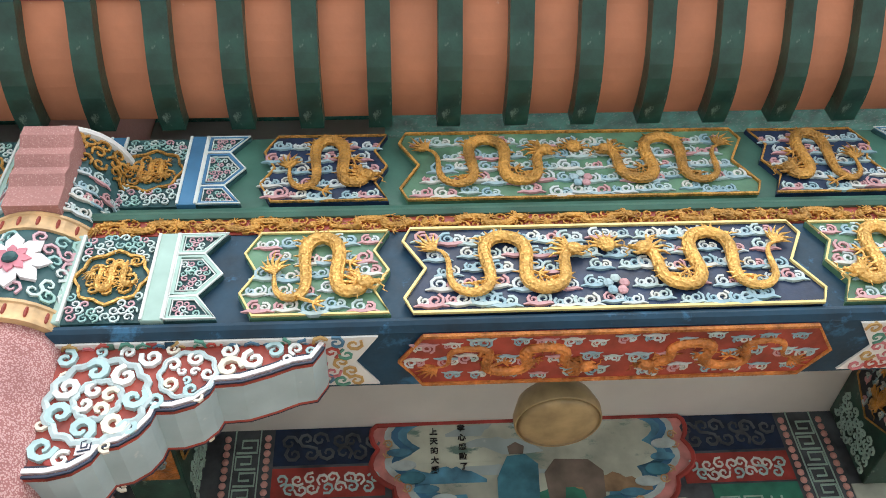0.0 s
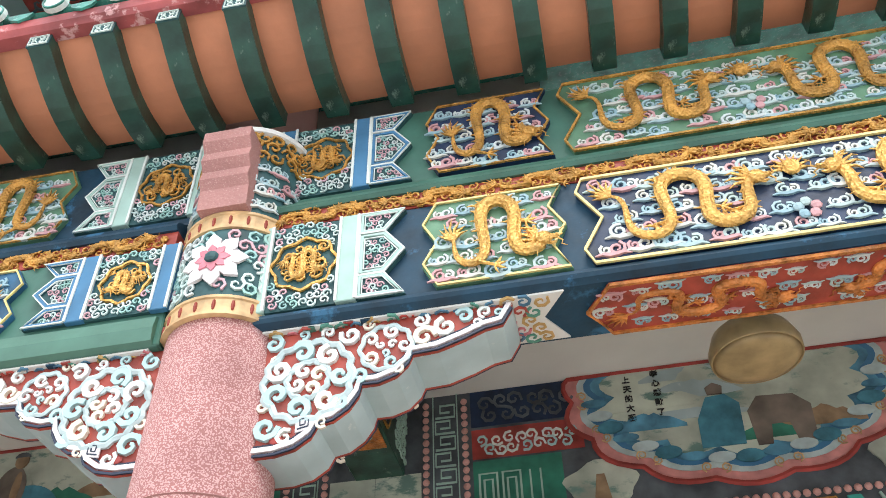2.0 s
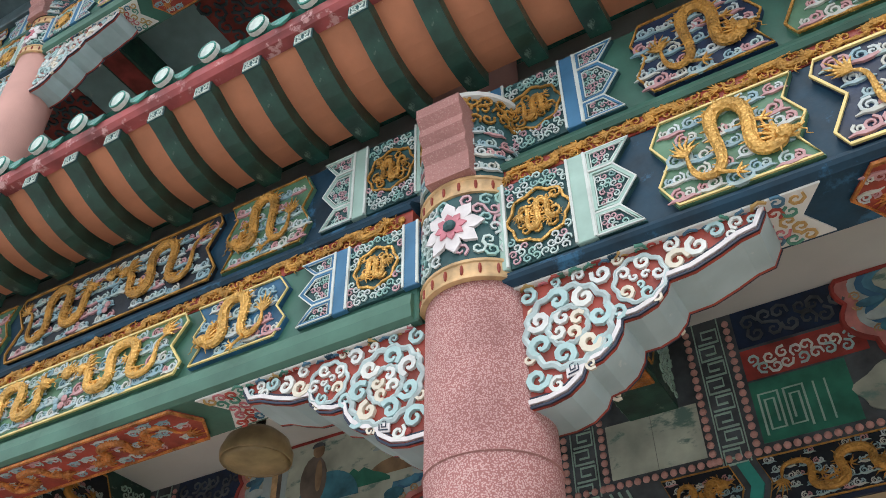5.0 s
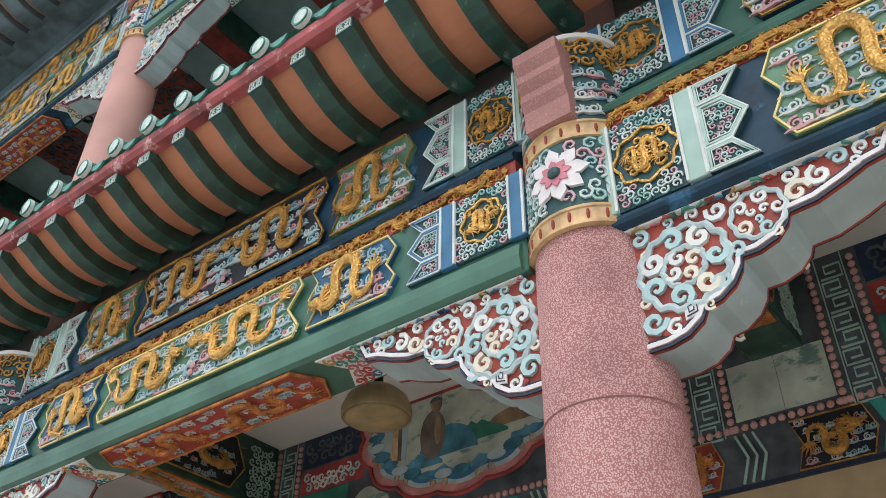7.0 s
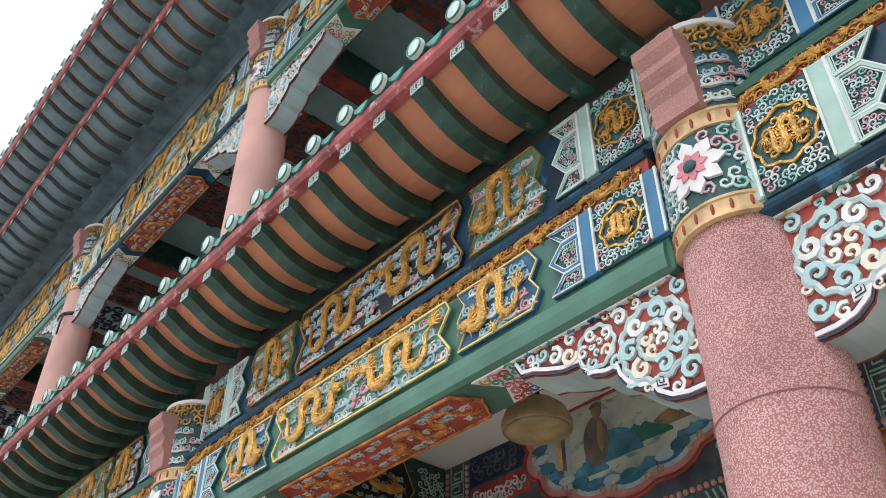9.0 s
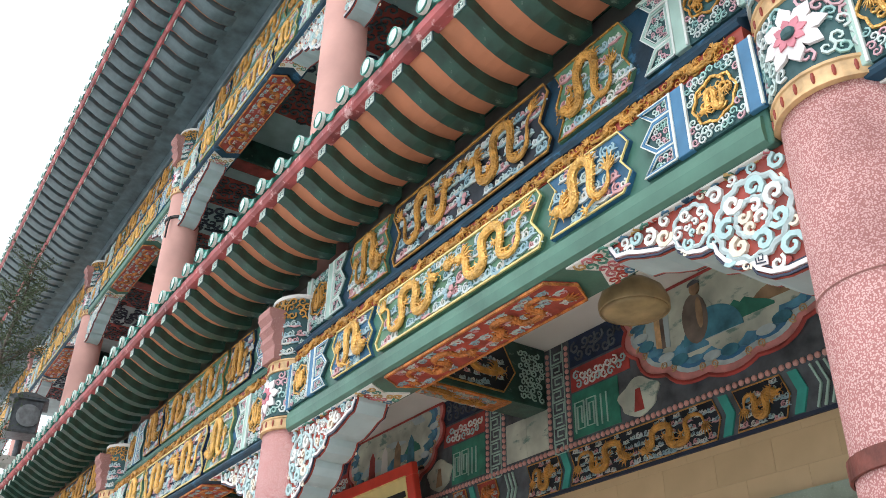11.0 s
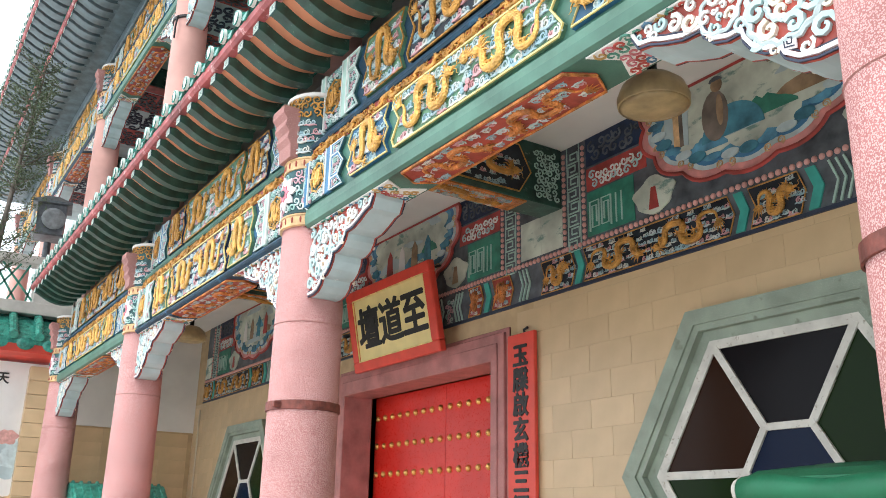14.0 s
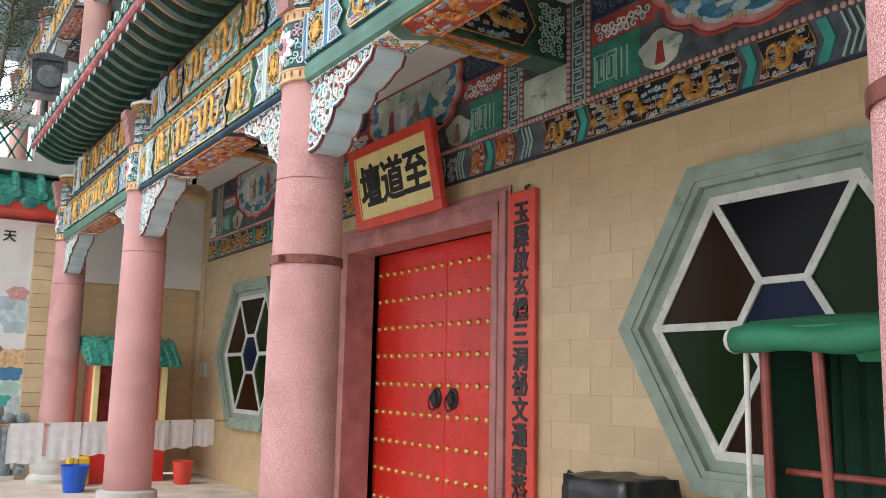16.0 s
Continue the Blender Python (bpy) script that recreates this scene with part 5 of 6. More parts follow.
for e in (-1, 1):
    leaf = thing("door_leaf", (dm + e * 0.75, LY, 0), "closed red lacquered door leaf with rows of brass studs", "door", "double door")
    tagged(leaf, kind="structure")
    part("panel", Shape().box(dm + e * 0.004, LY, 0.02, dm + e * 1.5, LY + 0.06, dt - 0.01, 0.004), RED, leaf)
    for i in range(9):
        for j in range(9):
            o = new("stud", stud)
            o.parent = leaf
            o.matrix_parent_inverse = world_of(leaf).inverted()
            o.matrix_basis = Matrix.Translation((dm + e * (0.09 + 0.167 * i), LY, 2.78 - 0.315 * j))
    hd = part("handle_boss", Shape().lathe([(0.10, 0), (0.095, 0.012), (0.07, 0.02), (0.055, 0.05), (0.02, 0.06)], 0, 0, 20).mapped(lambda x, y, z: (dm + e * 0.155 + x, LY - z, 1.39 + y * 1.1)), IRON, leaf, "dark iron knocker boss")
    part("ring", Shape().tube([(dm + e * 0.155 + 0.07 * math.cos(a), LY - 0.055, 1.345 + 0.08 * math.sin(a)) for a in [k * 0.3927 for k in range(16)]], 0.009, 6, closed=True), IRON, hd)

# couplet board
cb = thing("couplet_board", (-4.705, WALL - 0.03, 0.4), "tall red hanging board with black brush characters", "sign")
part("board", Shape().box(-4.80, WALL - 0.055, 0.36, -4.44, WALL - 0.015, 3.19, 0.006), REDB, cb)
part("hook", Shape().tube([(-4.60, WALL - 0.02, 3.18), (-4.60, WALL - 0.03, 3.22), (-4.55, WALL - 0.03, 3.23)], 0.012, 6), IRON, cb)
for k, ch in enumerate("玉牒啟玄機三洞祕文通碧落"):
    words(ch, -4.62, WALL - 0.058, 2.985 - 0.2065 * k, 0.205, cb, bold=0.003, fat=0.006)

# name plaque over the door, leaning forward
pq = thing("name_plaque", (dm, 2.1, 3.2), "yellow name plaque with black characters in a red frame", "sign")
W2, H2 = 0.86, 0.44
brd = part("board", Shape().box(dm - W2 + 0.12, -0.03, -H2 + 0.10, dm + W2 - 0.12, 0.0, H2 - 0.10), YELLOWP, pq)
bars = []
for x0, x1, z0, z1 in ((-W2, W2, H2 - 0.11, H2), (-W2, W2, -H2, -H2 + 0.11), (-W2, -W2 + 0.13, -H2 + 0.11, H2 - 0.11), (W2 - 0.13, W2, -H2 + 0.11, H2 - 0.11)):
    bars.append(part("frame_bar", Shape().box(dm + x0, -0.055, z0, dm + x1, 0.02, z1, 0.01), REDB, pq))
bars.append(part("gilt_line", Shape().tube([(dm + x, -0.045, z) for x, z in ((-W2 + 0.13, -H2 + 0.11), (W2 - 0.13, -H2 + 0.11), (W2 - 0.13, H2 - 0.11), (-W2 + 0.13, H2 - 0.11))], 0.010, 4, closed=True), BORDER, pq))
tilt = Matrix.Translation((-0.04, 2.10, 3.615)) @ Euler((radians(11), 0, 0)).to_matrix().to_4x4()
for o in [brd] + bars:
    o.data.transform(tilt)
for k, ch in enumerate("壇道至"):
    t = words(ch, 0, 0, 0, 0.47, pq, bold=0.005, fat=0.009)
    t.data.transform(tilt @ Matrix.Translation((dm - 0.46 + 0.46 * k, -0.034, -0.03)))

for x in (dm - 0.5, dm + 0.5):
    part("hanger", Shape().tube([(x, 2.03, 3.99), (x, WALL - 0.01, 4.12)], 0.012, 6).tube([(x, 2.17, 3.27), (x, WALL - 0.01, 3.27)], 0.014, 6), IRON, pq)

# ---- hexagonal windows ----
def hexa(cx, cz, r, k=0.80):
    return [(cx + r * c, cz + r * k * s) for c, s in ((1, 0), (0.5, 1), (-0.5, 1), (-1, 0), (-0.5, -1), (0.5, -1))]


def hex_ring(cx, cz, r0, r1, y0, y1):
    a, b = hexa(cx, cz, r0), hexa(cx, cz, r1)
    s = Shape()
    v = [(x, y, z) for y in (y0, y1) for q in (a, b) for x, z in q]
    f = []
    for i in range(6):
        j = (i + 1) % 6
        f += [(i, j, 6 + j, 6 + i), (12 + i, 18 + i, 18 + j, 12 + j), (i, 12 + i, 12 + j, j), (6 + i, 6 + j, 18 + j, 18 + i)]
    return s.add(v, f)


def hex_window(cx, cz, name):
    ob = thing(name, (cx, WALL, cz - 1.0), "hexagonal window with grey-green surround and dark coloured glass", "window", "hexagonal windows", "structure")
    sur = part("surround", hex_ring(cx, cz, 1.325, 1.20, WALL - 0.10, WALL + 0.02), WINFRAME, ob, "grey-green terrazzo surround")
    part("moulding", hex_ring(cx, cz, 1.21, 1.145, WALL - 0.085, WALL + 0.02), WINFRAME, sur)
    part("moulding", hex_ring(cx, cz, 1.15, 1.06, WALL - 0.034, WALL + 0.02), WINFRAME, sur)
    part("sash", hex_ring(cx, cz, 1.065, 0.985, WALL - 0.032, WALL + 0.01), OLDWHITE, ob, "old white painted sash")
    out, inn = hexa(cx, cz, 1.0), hexa(cx, cz, 0.325)
    part("sash_heart", hex_ring(cx, cz, 0.355, 0.30, WALL - 0.036, WALL + 0.01), OLDWHITE, ob)
    for (x0, z0), (x1, z1) in zip(inn, out):
        dx, dz = x1 - x0, z1 - z0
        q = math.hypot(dx, dz)
        nx, nz = -dz / q * 0.026, dx / q * 0.026
        part("glazing_bar", Shape().prism([(x0 + nx, z0 + nz), (x1 + nx, z1 + nz), (x1 - nx, z1 - nz), (x0 - nx, z0 - nz)], WALL - 0.034, WALL + 0.01), OLDWHITE, ob)
    cols = (GL_GREEN, GL_BLACK, GL_BROWN, GL_GREEN, GL_BROWN, GL_GREEN)
    order = (0, 1, 2, 3, 4, 5)
    for k in order:
        j = (k + 1) % 6
        part("pane", Shape().prism([inn[k], out[k], out[j], inn[j]], WALL - 0.018, WALL - 0.012), cols[k], ob, "dark coloured pane")
    part("pane", Shape().prism(inn, WALL - 0.018, WALL - 0.012), GL_BLUE, ob, "navy pane")
    return ob


hex_window(-2.105, 1.955, "window_1")
hex_window(-10.92, 1.89, "window_2")

# ---- hanging lamps ----
for cx in (2.10, -2.07, -6.38, -10.73):
    ob = thing("hanging_lamp", (cx, 1.3, 3.80), "stained cream dome lampshade hanging from the ceiling", "lamp", "porch lamps")
    part("shade", Shape().lathe([(0.05, 4.13 + 0.06), (0.12, 4.11 + 0.06), (0.185, 4.055 + 0.06), (0.215, 3.98 + 0.06), (0.212, 3.93 + 0.06), (0.205, 3.925 + 0.06), (0.205, 3.97 + 0.06), (0.17, 4.05 + 0.06), (0.05, 4.115 + 0.06)], cx, 1.3, 32, False), SHADE, ob, smooth=True)
    part("diffuser", Shape().lathe([(0.207, 3.932 + 0.06), (0.17, 3.915 + 0.06), (0.1, 3.905 + 0.06), (0.02, 3.902 + 0.06)], cx, 1.3, 32), SHADE, ob, smooth=True)
    part("stem", Shape().lathe([(0.03, 4.11 + 0.06), (0.03, CEIL)], cx, 1.3, 12), IRON, ob)

# ---- straps round the columns ----
for x, z in ((COLS[1], 2.36), (COLS[2], 2.33)):
    ob = thing("column_strap", (x, CY, z), "rusty metal strap clamped round a column", "strap", "column straps")
    rs = CR * 1.048
    part("band", Shape().lathe([(rs + 0.001, z - 0.03), (rs + 0.010, z - 0.028), (rs + 0.010, z + 0.028), (rs + 0.001, z + 0.03)], x, CY, 36, False), RUST, ob)
    part("clasp", Shape().box(x + 0.1, CY - 0.26, z - 0.02, x + 0.13, CY - 0.20, z + 0.02, 0.005), RUST, ob)
ob = thing("gallery_strap", (-8.54, CY + UPY, 7.2), "dark cable tied round a gallery column with loose end", "strap")
part("loop", Shape().lathe([(0.205, 7.44), (0.222, 7.45), (0.222, 7.48), (0.205, 7.49)], -8.54, CY + UPY, 30, False), IRON, ob)
part("loose_end", Shape().tube([(-8.42, CY + UPY - 0.20, 7.46), (-8.4, CY + UPY - 0.22, 7.31), (-8.44, CY + UPY - 0.21, 7.16)], 0.012, 5), IRON, ob)

# ---- things on the porch ----
st = thing("market_stall", (-0.6, 1.4, 0), "green cloth awning stall on red pipe frame", "stall")
roll = [(-1.74 + 0.09 * k, 1.4 + 0.006 * math.sin(k * 1.3), 1.80 + 0.010 * math.sin(k * 0.8)) for k in range(30)]
part("awning_roll", Shape().tube(roll, [0.066 + 0.008 * math.sin(k * 1.1) for k in range(30)], 14), CLOTHG, st, "rolled green cloth front", smooth=True)
part("roll_end", Shape().tube([(-1.765, 1.4, 1.80), (-1.735, 1.4, 1.80)], [0.058, 0.07], 14), OLDWHITE, st)
part("awning", Shape().prism_x([(1.38, 1.86), (1.5, 1.90), (2.1, 1.97), (2.1, 1.95), (1.5, 1.88), (1.38, 1.84)], -1.72, 1.0), CLOTHG, st, "green cloth awning")
part("flap", Shape().prism_x([(1.35, 1.78), (1.36, 1.80), (1.46, 1.70), (1.44, 1.69)], -1.1, 1.0), CLOTHG, st)
part("pole", Shape().tube([(-1.69, 1.42, 0.0), (-1.69, 1.42, 1.78)], 0.015, 10), OLDWHITE, st, "old white pole")
for x, yy, xt in ((-1.60, 1.48, -1.63), (-1.21, 1.42, -1.30), (0.9, 1.42, 0.9), (0.9, 2.1, 0.9)):
    part("pole", Shape().tube([(x, yy, 0.0), (xt, yy, 1.86)], 0.026, 10), REDPIPE, st)
part("rail", Shape().tube([(-1.62, 1.62, 1.16), (0.9, 1.62, 1.16)], 0.018, 8), REDPIPE, st)
# inner cloths: the stall's inside shade is put into their dark green
fold = [(-1.60 + 0.035 * k, 1.98 + 0.022 * math.sin(k * 1.9)) for k in range(72)]
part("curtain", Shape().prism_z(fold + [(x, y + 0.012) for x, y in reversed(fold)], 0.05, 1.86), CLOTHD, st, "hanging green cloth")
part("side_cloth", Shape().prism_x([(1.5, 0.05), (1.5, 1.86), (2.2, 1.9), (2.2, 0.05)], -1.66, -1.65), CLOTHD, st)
bag = thing("covered_bundle", (-3.15, 1.98, 0), "bundle wrapped in a black plastic sheet", "bundle")
bm = bmesh.new()
bmesh.ops.create_cube(bm, size=1, matrix=Matrix.Translation((-3.15, 1.98, 0.48)) @ Matrix.Diagonal((0.58, 0.5, 0.98, 1)))
bmesh.ops.subdivide_edges(bm, edges=bm.edges[:], cuts=7, use_grid_fill=True)
for v in bm.verts:
    v.co += Vector((1, 1, 0.7)) * 0.05 * noise.noise(v.co * 6)
    v.co.z = max(0, v.co.z)
part("sheet", Shape().take(bm), BLACKBAG, bag, smooth=True)
fe = thing("fire_extinguisher", (-3.72, 2.12, 0), "red fire extinguisher with black hose beside the wall", "extinguisher")
part("cylinder", Shape().lathe([(0.07, 0.0), (0.08, 0.05), (0.08, 0.78), (0.05, 0.88), (0.025, 0.92)], -3.72, 2.12, 18), REDB, fe)
part("hose", Shape().tube([(-3.72, 2.12, 0.9), (-3.80, 2.1, 0.94), (-3.84, 2.08, 0.82), (-3.83, 2.07, 0.5)], 0.012, 6), IRON, fe)

# shrine cabinet at the end of the porch
sh = thing("shrine_cabinet", (-12.75, 1.05, 0), "small red shrine cabinet with green tiled roof and offerings", "shrine")
part("body", Shape().box(-13.25, 0.5, 0.0, -12.35, 1.6, 0.75, 0.01), RED, sh)
part("back_panel", Shape().box(-13.25, 0.55, 0.75, -13.0, 1.55, 1.75), MURRED, sh)
for yy in (0.52, 1.50):
    part("post", Shape().box(-12.5, yy, 0.75, -12.38, yy + 0.08, 1.75, 0.006), YELLOWP, sh)
    part("side_board", Shape().box(-13.0, yy + 0.02, 0.75, -12.5, yy + 0.06, 1.75), REDB, sh)
rf = part("roof", Shape().prism([(-13.3, 1.98), (-12.9, 2.12), (-12.75, 2.10), (-12.2, 1.72), (-12.2, 1.68), (-12.8, 1.9), (-13.3, 1.9)], 0.38, 1.74), TILEROOF, sh, "green tiled roof")
for k in range(12):
    part("roof_roll", Shape().tube([(-12.85, 0.44 + 0.113 * k, 2.12), (-12.45, 0.44 + 0.113 * k, 1.91), (-12.17, 0.44 + 0.113 * k, 1.72)], 0.03, 6), TILEROOF, rf)
part("wheel_emblem", Shape().tube([(-12.34, 1.1 + 0.15 * math.cos(a), 0.42 + 0.15 * math.sin(a)) for a in [k * 0.314 for k in range(20)]], 0.016, 5, closed=True), YPLASTIC, sh)
rb = thing("red_bucket", (-11.9, 1.75, 0), "small red plastic bucket on the floor", "bucket")
part("pail", Shape().lathe([(0.11, 0.0), (0.15, 0.32), (0.155, 0.33), (0.14, 0.32), (0.1, 0.02)], -11.9, 1.75, 20), REDB, rb)
bb = thing("blue_bucket", (-11.6, 0.1, 0), "blue plastic bucket with wire handle by a column", "bucket")
part("pail", Shape().lathe([(0.13, 0.0), (0.18, 0.34), (0.19, 0.35), (0.175, 0.34), (0.12, 0.02)], -11.55, 0.2, 22), BUCKET, bb)
part("handle", Shape().tube([(-11.55 + 0.18 * math.cos(a), 0.2, 0.34 + 0.14 * math.sin(a)) for a in [k * 0.314 for k in range(11)]], 0.006, 5), IRON, bb)
yb = thing("yellow_broom", (-12.2, 0.3, 0), "yellow broom and dustpan leaning by the column", "broom")
part("head", Shape().box(-12.3, 0.2, 0.02, -12.1, 0.5, 0.4, 0.02), YPLASTIC, yb)

# towels on a bamboo pole
rail = thing("drying_pole", (-9.6, 0.2, 1.0), "bamboo pole across the porch for drying towels", "pole")
P0, P1 = Vector((-9.20, -1.10, 1.0)), Vector((-10.04, 1.72, 1.0))
part("bamboo", Shape().tube([P0, P1], 0.016, 8), WOOD, rail)
part("stand", Shape().tube([P0 + Vector((0, 0.05, 0)), Vector((P0.x, P0.y + 0.05, -0.14))], 0.02, 8), IRON, rail)
d = (P1 - P0).normalized()
for k, s0 in enumerate((0.17, 0.60, 0.99, 1.45, 1.81, 2.10, 2.46)):
    tw = thing("towel", tuple(P0 + d * s0), "white cotton towel hanging over a pole", "towel", "drying towels")
    w, h = (0.36, 0.36, 0.33, 0.31, 0.27, 0.32, 0.27)[k], (0.42, 0.40, 0.37, 0.38, 0.35, 0.34, 0.33)[k]
    s, nx, nz = Shape(), 10, 8
    side = d.cross(Vector((0, 0, 1)))
    v = []
    for a in range(nz + 1):
        for b in range(nx + 1):
            q = P0 + d * (s0 + w * b / nx)
            v.append(q + Vector((0, 0, 0.02 - h * a / nz + 0.012 * math.sin(b * 0.9 + k) * a / nz)) - side * (0.022 + 0.010 * math.sin(b * 1.7 + k) * a / nz))
    f = [(a * (nx + 1) + b, a * (nx + 1) + b + 1, (a + 1) * (nx + 1) + b + 1, (a + 1) * (nx + 1) + b) for a in range(nz) for b in range(nx)]
    s.add(v, f)
    s.add([p + side * 0.045 for p in v], f)
    part("cloth", s, TOWEL, tw, smooth=True)

# pipe and socket on the end of the back wall
pp = thing("wall_conduit", (-12.95, WALL - 0.02, 1.6), "cream plastic conduit with socket box on the wall", "conduit")
part("tube", Shape().tube([(-13.2, WALL - 0.02, 3.35), (-13.2, WALL - 0.02, 1.75), (-12.3, WALL - 0.02, 1.74)], 0.014, 6), PIPE, pp)
part("socket_box", Shape().box(-13.05, WALL - 0.06, 1.55, -12.85, WALL - 0.005, 1.78, 0.008), OLDWHITE, pp)

for yy in (-0.36, -0.16):
    ps = thing("stone_post", (-13.95, yy, 0), "grey carved stone baluster post with ball finial", "post", "stone posts by the towels")
    part("shaft", Shape().lathe([(0.10, 0.0), (0.10, 0.08), (0.075, 0.12), (0.07, 0.62), (0.10, 0.66), (0.10, 0.72), (0.05, 0.75)], -13.95, yy, 16), STONE, ps)
    part("ball_finial", Shape().ball(-13.95, yy, 0.84, 0.10, 0.10, 0.10, 14, 9), STONE, ps, smooth=True)

# ---- neighbour pavilion beyond the porch's end ----
solid("wall_neighbour", Shape().box(-14.6, -3.2, -0.14, -14.35, 0.25, 4.0), WHITE, "white plastered side wall with painted cloud mural", "wall")
nb = thing("painted_wall_mural", (-14.34, -1.0, 0.9), "wall painting of orange and teal clouds on white plaster", "mural")
r = random.Random(9)
for k in range(26):
    z = 0.8 + 2.1 * k / 25
    yy, q = r.uniform(-2.2, -0.3) if k % 3 else -0.35, r.uniform(0.16, 0.34)
    part("cloud_patch", Shape().prism([(yy + q * (1 + 0.2 * math.sin(5 * t)) * math.cos(t), z + 0.7 * q * (1 + 0.15 * math.cos(6 * t)) * math.sin(t)) for t in [j * 0.3142 for j in range(20)]], 0, 0.004 + 0.0006 * k).mapped(lambda a, b, c: (-14.35 + b, a, c)),
         ((TURQ, MINTB, MINT, PALEBLUE) if z < 1.7 else (COLLAR, TAN, COLLAR, WHITE) if z < 2.3 else (BEAD, PALEBLUE, GREYBLUE, WHITE))[k % 4], nb)
t = words("天", 0, 0, 0, 0.2, nb)
t.data.transform(Matrix.Translation((-14.33, -0.55, 3.72)) @ Euler((0, 0, radians(90))).to_matrix().to_4x4())
pil = thing("tile_pilaster", (-14.3, 0.0, 0), "cream tiled pilaster at the pavilion's corner", "pilaster")
for k in range(18):
    part("tile", Shape().box(-14.38, -0.18, -0.1 + 0.225 * k, -14.22, 0.2, 0.12 + 0.225 * k, 0.006), TILE, pil)
nr = thing("pavilion_roof", (-14.4, -1.2, 3.95), "small turquoise tiled roof with red eave board", "roof")
part("eave_board", Shape().prism([(-14.6, 4.02), (-13.9, 4.10), (-13.88, 4.24), (-14.6, 4.3)], -3.3, 0.3), REDB, nr)
part("slope", Shape().prism([(-14.6, 4.85), (-14.3, 4.7), (-13.85, 4.28), (-13.85, 4.22), (-14.6, 4.5)], -3.35, 0.32), TILEROOF, nr)
for k in range(9):
    yy = 0.2 - 0.38 * k
    part("roof_roll", Shape().tube([(-14.45, yy, 4.85), (-14.1, yy, 4.62), (-13.85, yy, 4.37), (-13.78, yy, 4.34)], 0.07, 10), TILEROOF, nr)
    part("drip_tile", Shape().ball(-13.8, yy - 0.19, 4.22, 0.02, 0.14, 0.1, 10, 6), TILEROOF, nr)
part("ridge_scroll", Shape().tube([(-14.3, 0.25, 4.6), (-13.95, 0.3, 4.55), (-13.7, 0.34, 4.6), (-13.6, 0.36, 4.72), (-13.68, 0.36, 4.78)], [0.07, 0.07, 0.06, 0.05, 0.03], 8), TILEROOF, nr)
bal = thing("balustrade", (-14.4, -1.5, 4.9), "weathered concrete balustrade with green lattice panels", "balustrade")
part("coping", Shape().box(-14.55, -3.5, 5.62, -14.2, 0.35, 5.76, 0.01), CONCRETE, bal)
part("base", Shape().box(-14.55, -3.5, 4.78, -14.2, 0.35, 4.98, 0.01), CONCRETE, bal)
for yy in (-0.30, -1.6, -2.9):
    part("post", Shape().box(-14.5, yy - 0.02, 4.9, -14.22, yy + (0.62 if yy > -1 else 0.2), 5.64, 0.01), CONCRETE, bal)
lat = Shape()
for k in range(9):
    lat.tube([(-14.33, -1.4 + 0.14 * k, 4.98), (-14.33, -1.4 + 0.14 * ((k * 5) % 9), 5.62)], 0.022, 4)
part("lattice", lat, MURGREEN, bal, "green glazed lattice")
lamp = thing("post_lantern", (-14.5, -0.2, 5.76), "dark metal square post lantern with carved round panels", "lantern")
part("post", Shape().lathe([(0.06, 5.76), (0.06, 6.1)], -14.5, -0.2, 12), LAMPK, lamp)
part("body", Shape().lathe([(0.33, 6.17), (0.40, 6.19), (0.29, 6.21), (0.33, 6.72), (0.44, 6.73), (0.43, 6.77), (0.12, 6.92)], -14.5, -0.2, 4, a0=0.62, a1=0.62 + 2 * math.pi), LAMPK, lamp)
part("glass_roundel", Shape().lathe([(0.19, 0), (0.19, 0.02), (0.15, 0.03)], 0, 0, 20).mapped(lambda x, y, z: (-14.5 + 0.265 + z, -0.2 + x, 6.46 + y)), STONE, lamp, "pale carved roundel")
part("glass_roundel", Shape().lathe([(0.16, 0), (0.16, 0.02), (0.12, 0.03)], 0, 0, 20).mapped(lambda x, y, z: (-14.5 + 0.1 + x * 0.8, -0.2 - 0.285 - z, 6.46 + y)), STONE, lamp)
for yy in (-0.62, -1.6):
    po = thing("stone_post", (-13.0, yy, -0.14), "grey stone balustrade post with ball top", "post", "stone posts in the court")
    part("shaft", Shape().lathe([(0.11, -0.14), (0.11, 0.72), (0.07, 0.76), (0.12, 0.8), (0.12, 0.86), (0.06, 0.88), (0.11, 0.95), (0.10, 1.05), (0.02, 1.1)], -13.3, yy, 14), STONE, po)

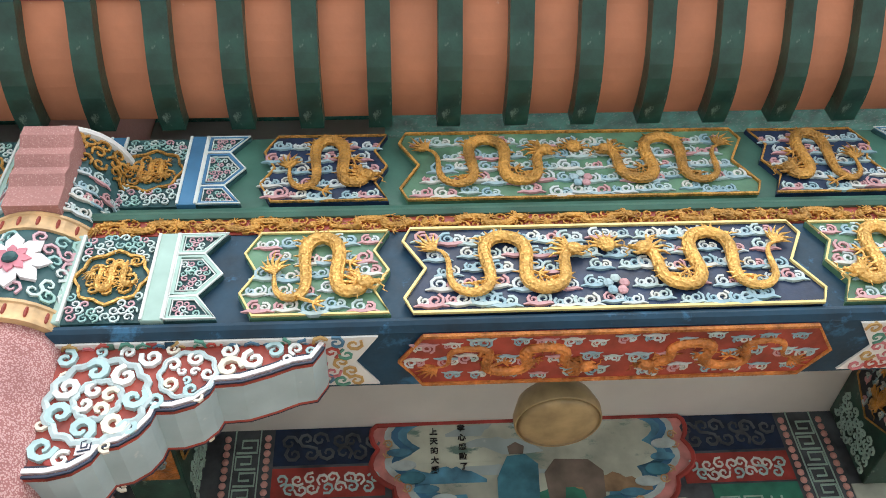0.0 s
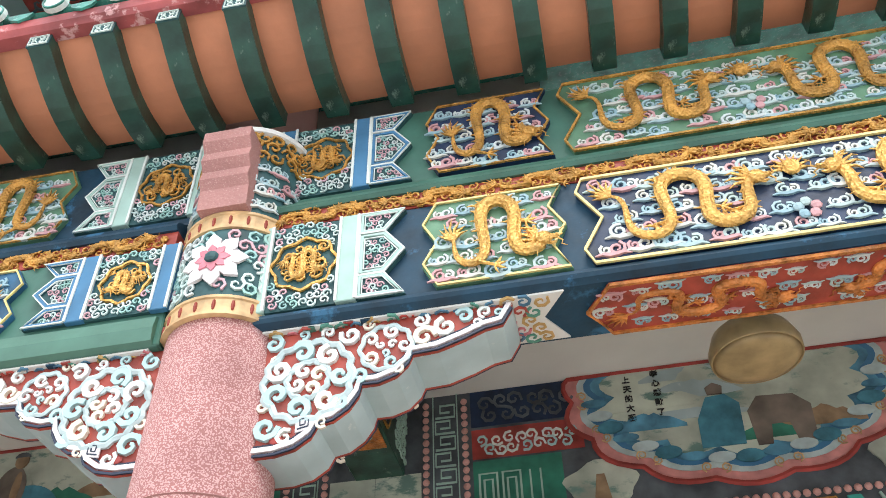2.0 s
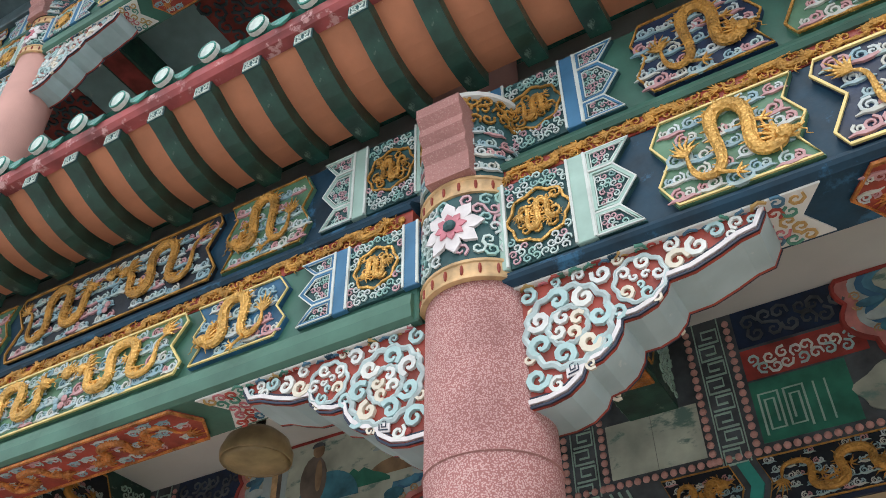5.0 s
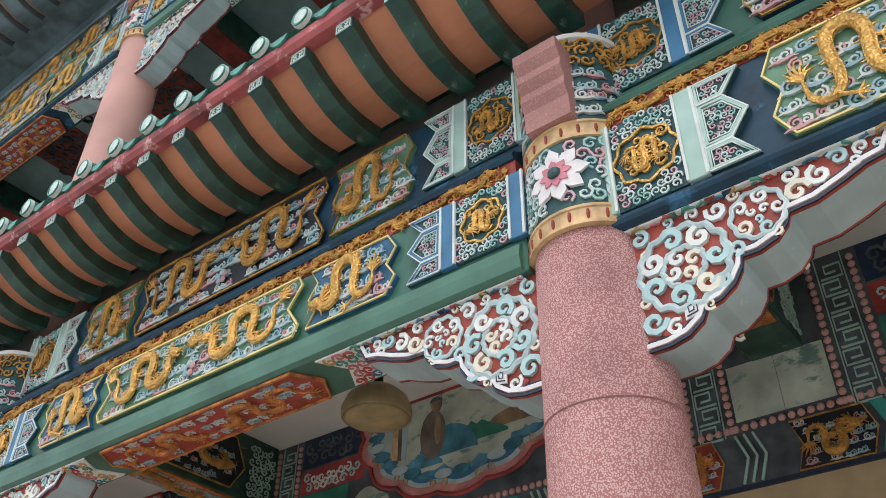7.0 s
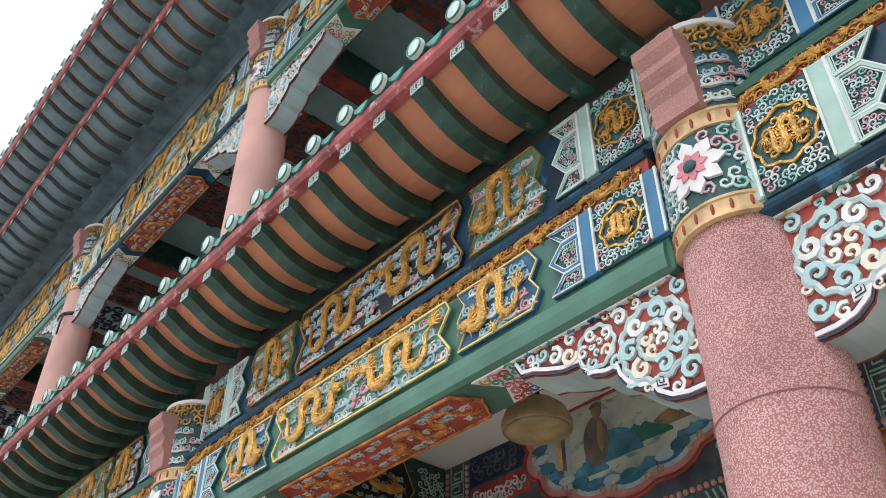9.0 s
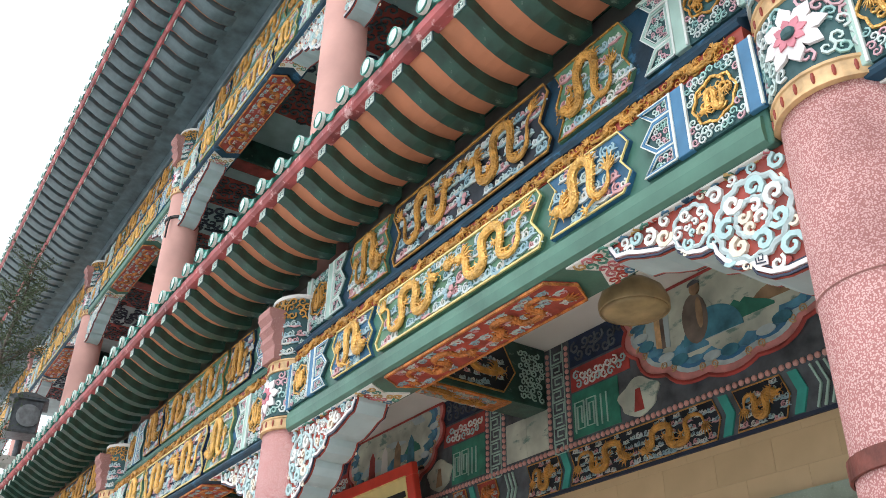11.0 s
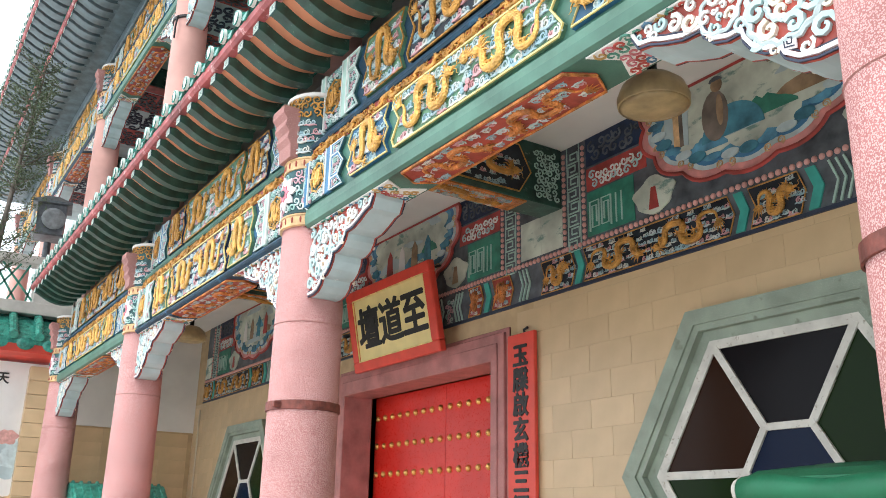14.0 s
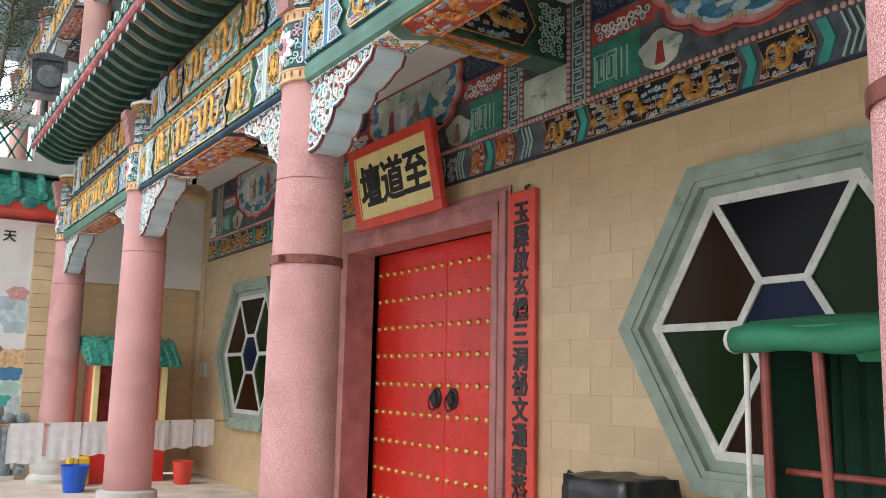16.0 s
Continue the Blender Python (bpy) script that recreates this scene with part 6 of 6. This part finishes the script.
# ---- tree beside the gallery ----
tr = thing("tree", (-13.0, -1.27, -0.14), "slender young tree with fine grey-green leaves", "tree")
spine = [Vector((-13.0, -1.27, -0.14)), Vector((-13.02, -1.22, 2.0)), Vector((-12.98, -1.14, 4.2)), Vector((-13.0, -1.05, 5.8)), Vector((-12.97, -0.95, 7.2)), Vector((-12.95, -0.82, 8.7))]
part("trunk", Shape().tube(spine, [0.07, 0.06, 0.05, 0.04, 0.022, 0.008], 9), BARK, tr)
r = random.Random(21)
tw, lv = Shape(), Shape()
for k in range(64):
    h = r.uniform(5.0, 8.5)
    a = r.uniform(0, 6.28)
    ln = r.uniform(0.35, 0.95) * (1.15 - 0.6 * (h - 4.9) / 3.3)
    b = spine[2].lerp(spine[5], (h - 4.2) / 4.5)
    dr = Vector((math.cos(a), math.sin(a), r.uniform(0.35, 1.1)))
    tip = b + dr * ln
    tw.tube([b, b + dr * ln * 0.5 + Vector((0, 0, -0.04)), tip], [0.012, 0.008, 0.002], 4)
    for j in range(120):
        c = b.lerp(tip, r.uniform(0.2, 1.05)) + Vector((r.gauss(0, 0.05), r.gauss(0, 0.05), r.gauss(0, 0.06)))
        u = Vector((r.gauss(0, 1), r.gauss(0, 1), r.gauss(0, 0.8))).normalized() * r.uniform(0.02, 0.042)
        w = u.cross(Vector((r.gauss(0, 1), r.gauss(0, 1), r.gauss(0, 1)))).normalized() * u.length * 0.28
        lv.add([c - u, c + w, c + u, c - w], [(0, 1, 2, 3)])
part("branch", tw, BARK, tr)
part("crown", lv, LEAF, tr, "small grey-green leaves")


# ---- wall tiles, each a piece of the wall ----
def tiles(parent, x0, x1, z0, z1, w, h, skip):
    cache = {}
    row = 0
    z = z0
    while z < z1 - 0.01:
        hh = min(h, z1 - z)
        x = x0 - (w / 2 if row % 2 else 0)
        while x < x1:
            a, b = max(x, x0), min(x + w, x1)
            if b - a > 0.03 and not skip(a, b, z, z + hh):
                key = (round(b - a, 3), round(hh, 3))
                if key not in cache:
                    cache[key] = mesh("tile", Shape().box(0.001, 0, 0.001, key[0] - 0.001, 0.016, key[1] - 0.001, 0.001), TILE)
                o = new("tile", cache[key])
                o.parent = parent
                o.location = (a, WALL - 0.004, z)
            x += w
        z += hh
        row += 1


def skip(a, b, z0, z1):
    if b > DOOR[0] - 0.10 and a < DOOR[1] + 0.10:
        return True
    for cx, cz in ((-2.105, 1.955), (-10.92, 1.89)):
        if all(poly_in(x, z, hexa(cx, cz, 1.2)) for x in (a, b) for z in (z0, z1)):
            return True
    return False


TILE_END = mesh("tile", Shape().box(0, 0.001, 0.001, 0.008, 0.449, 0.211, 0.001), TILE)
for row in range(14):
    for j in range(4):
        o = new("tile", TILE_END)
        o.parent = wall_end_tiled
        o.location = (END - 0.005, 0.46 + 0.45 * j, 0.212 * row)
tiles(wall, END, -0.6, 0.0, FRIEZE - 0.012, 0.45, 0.212, skip)
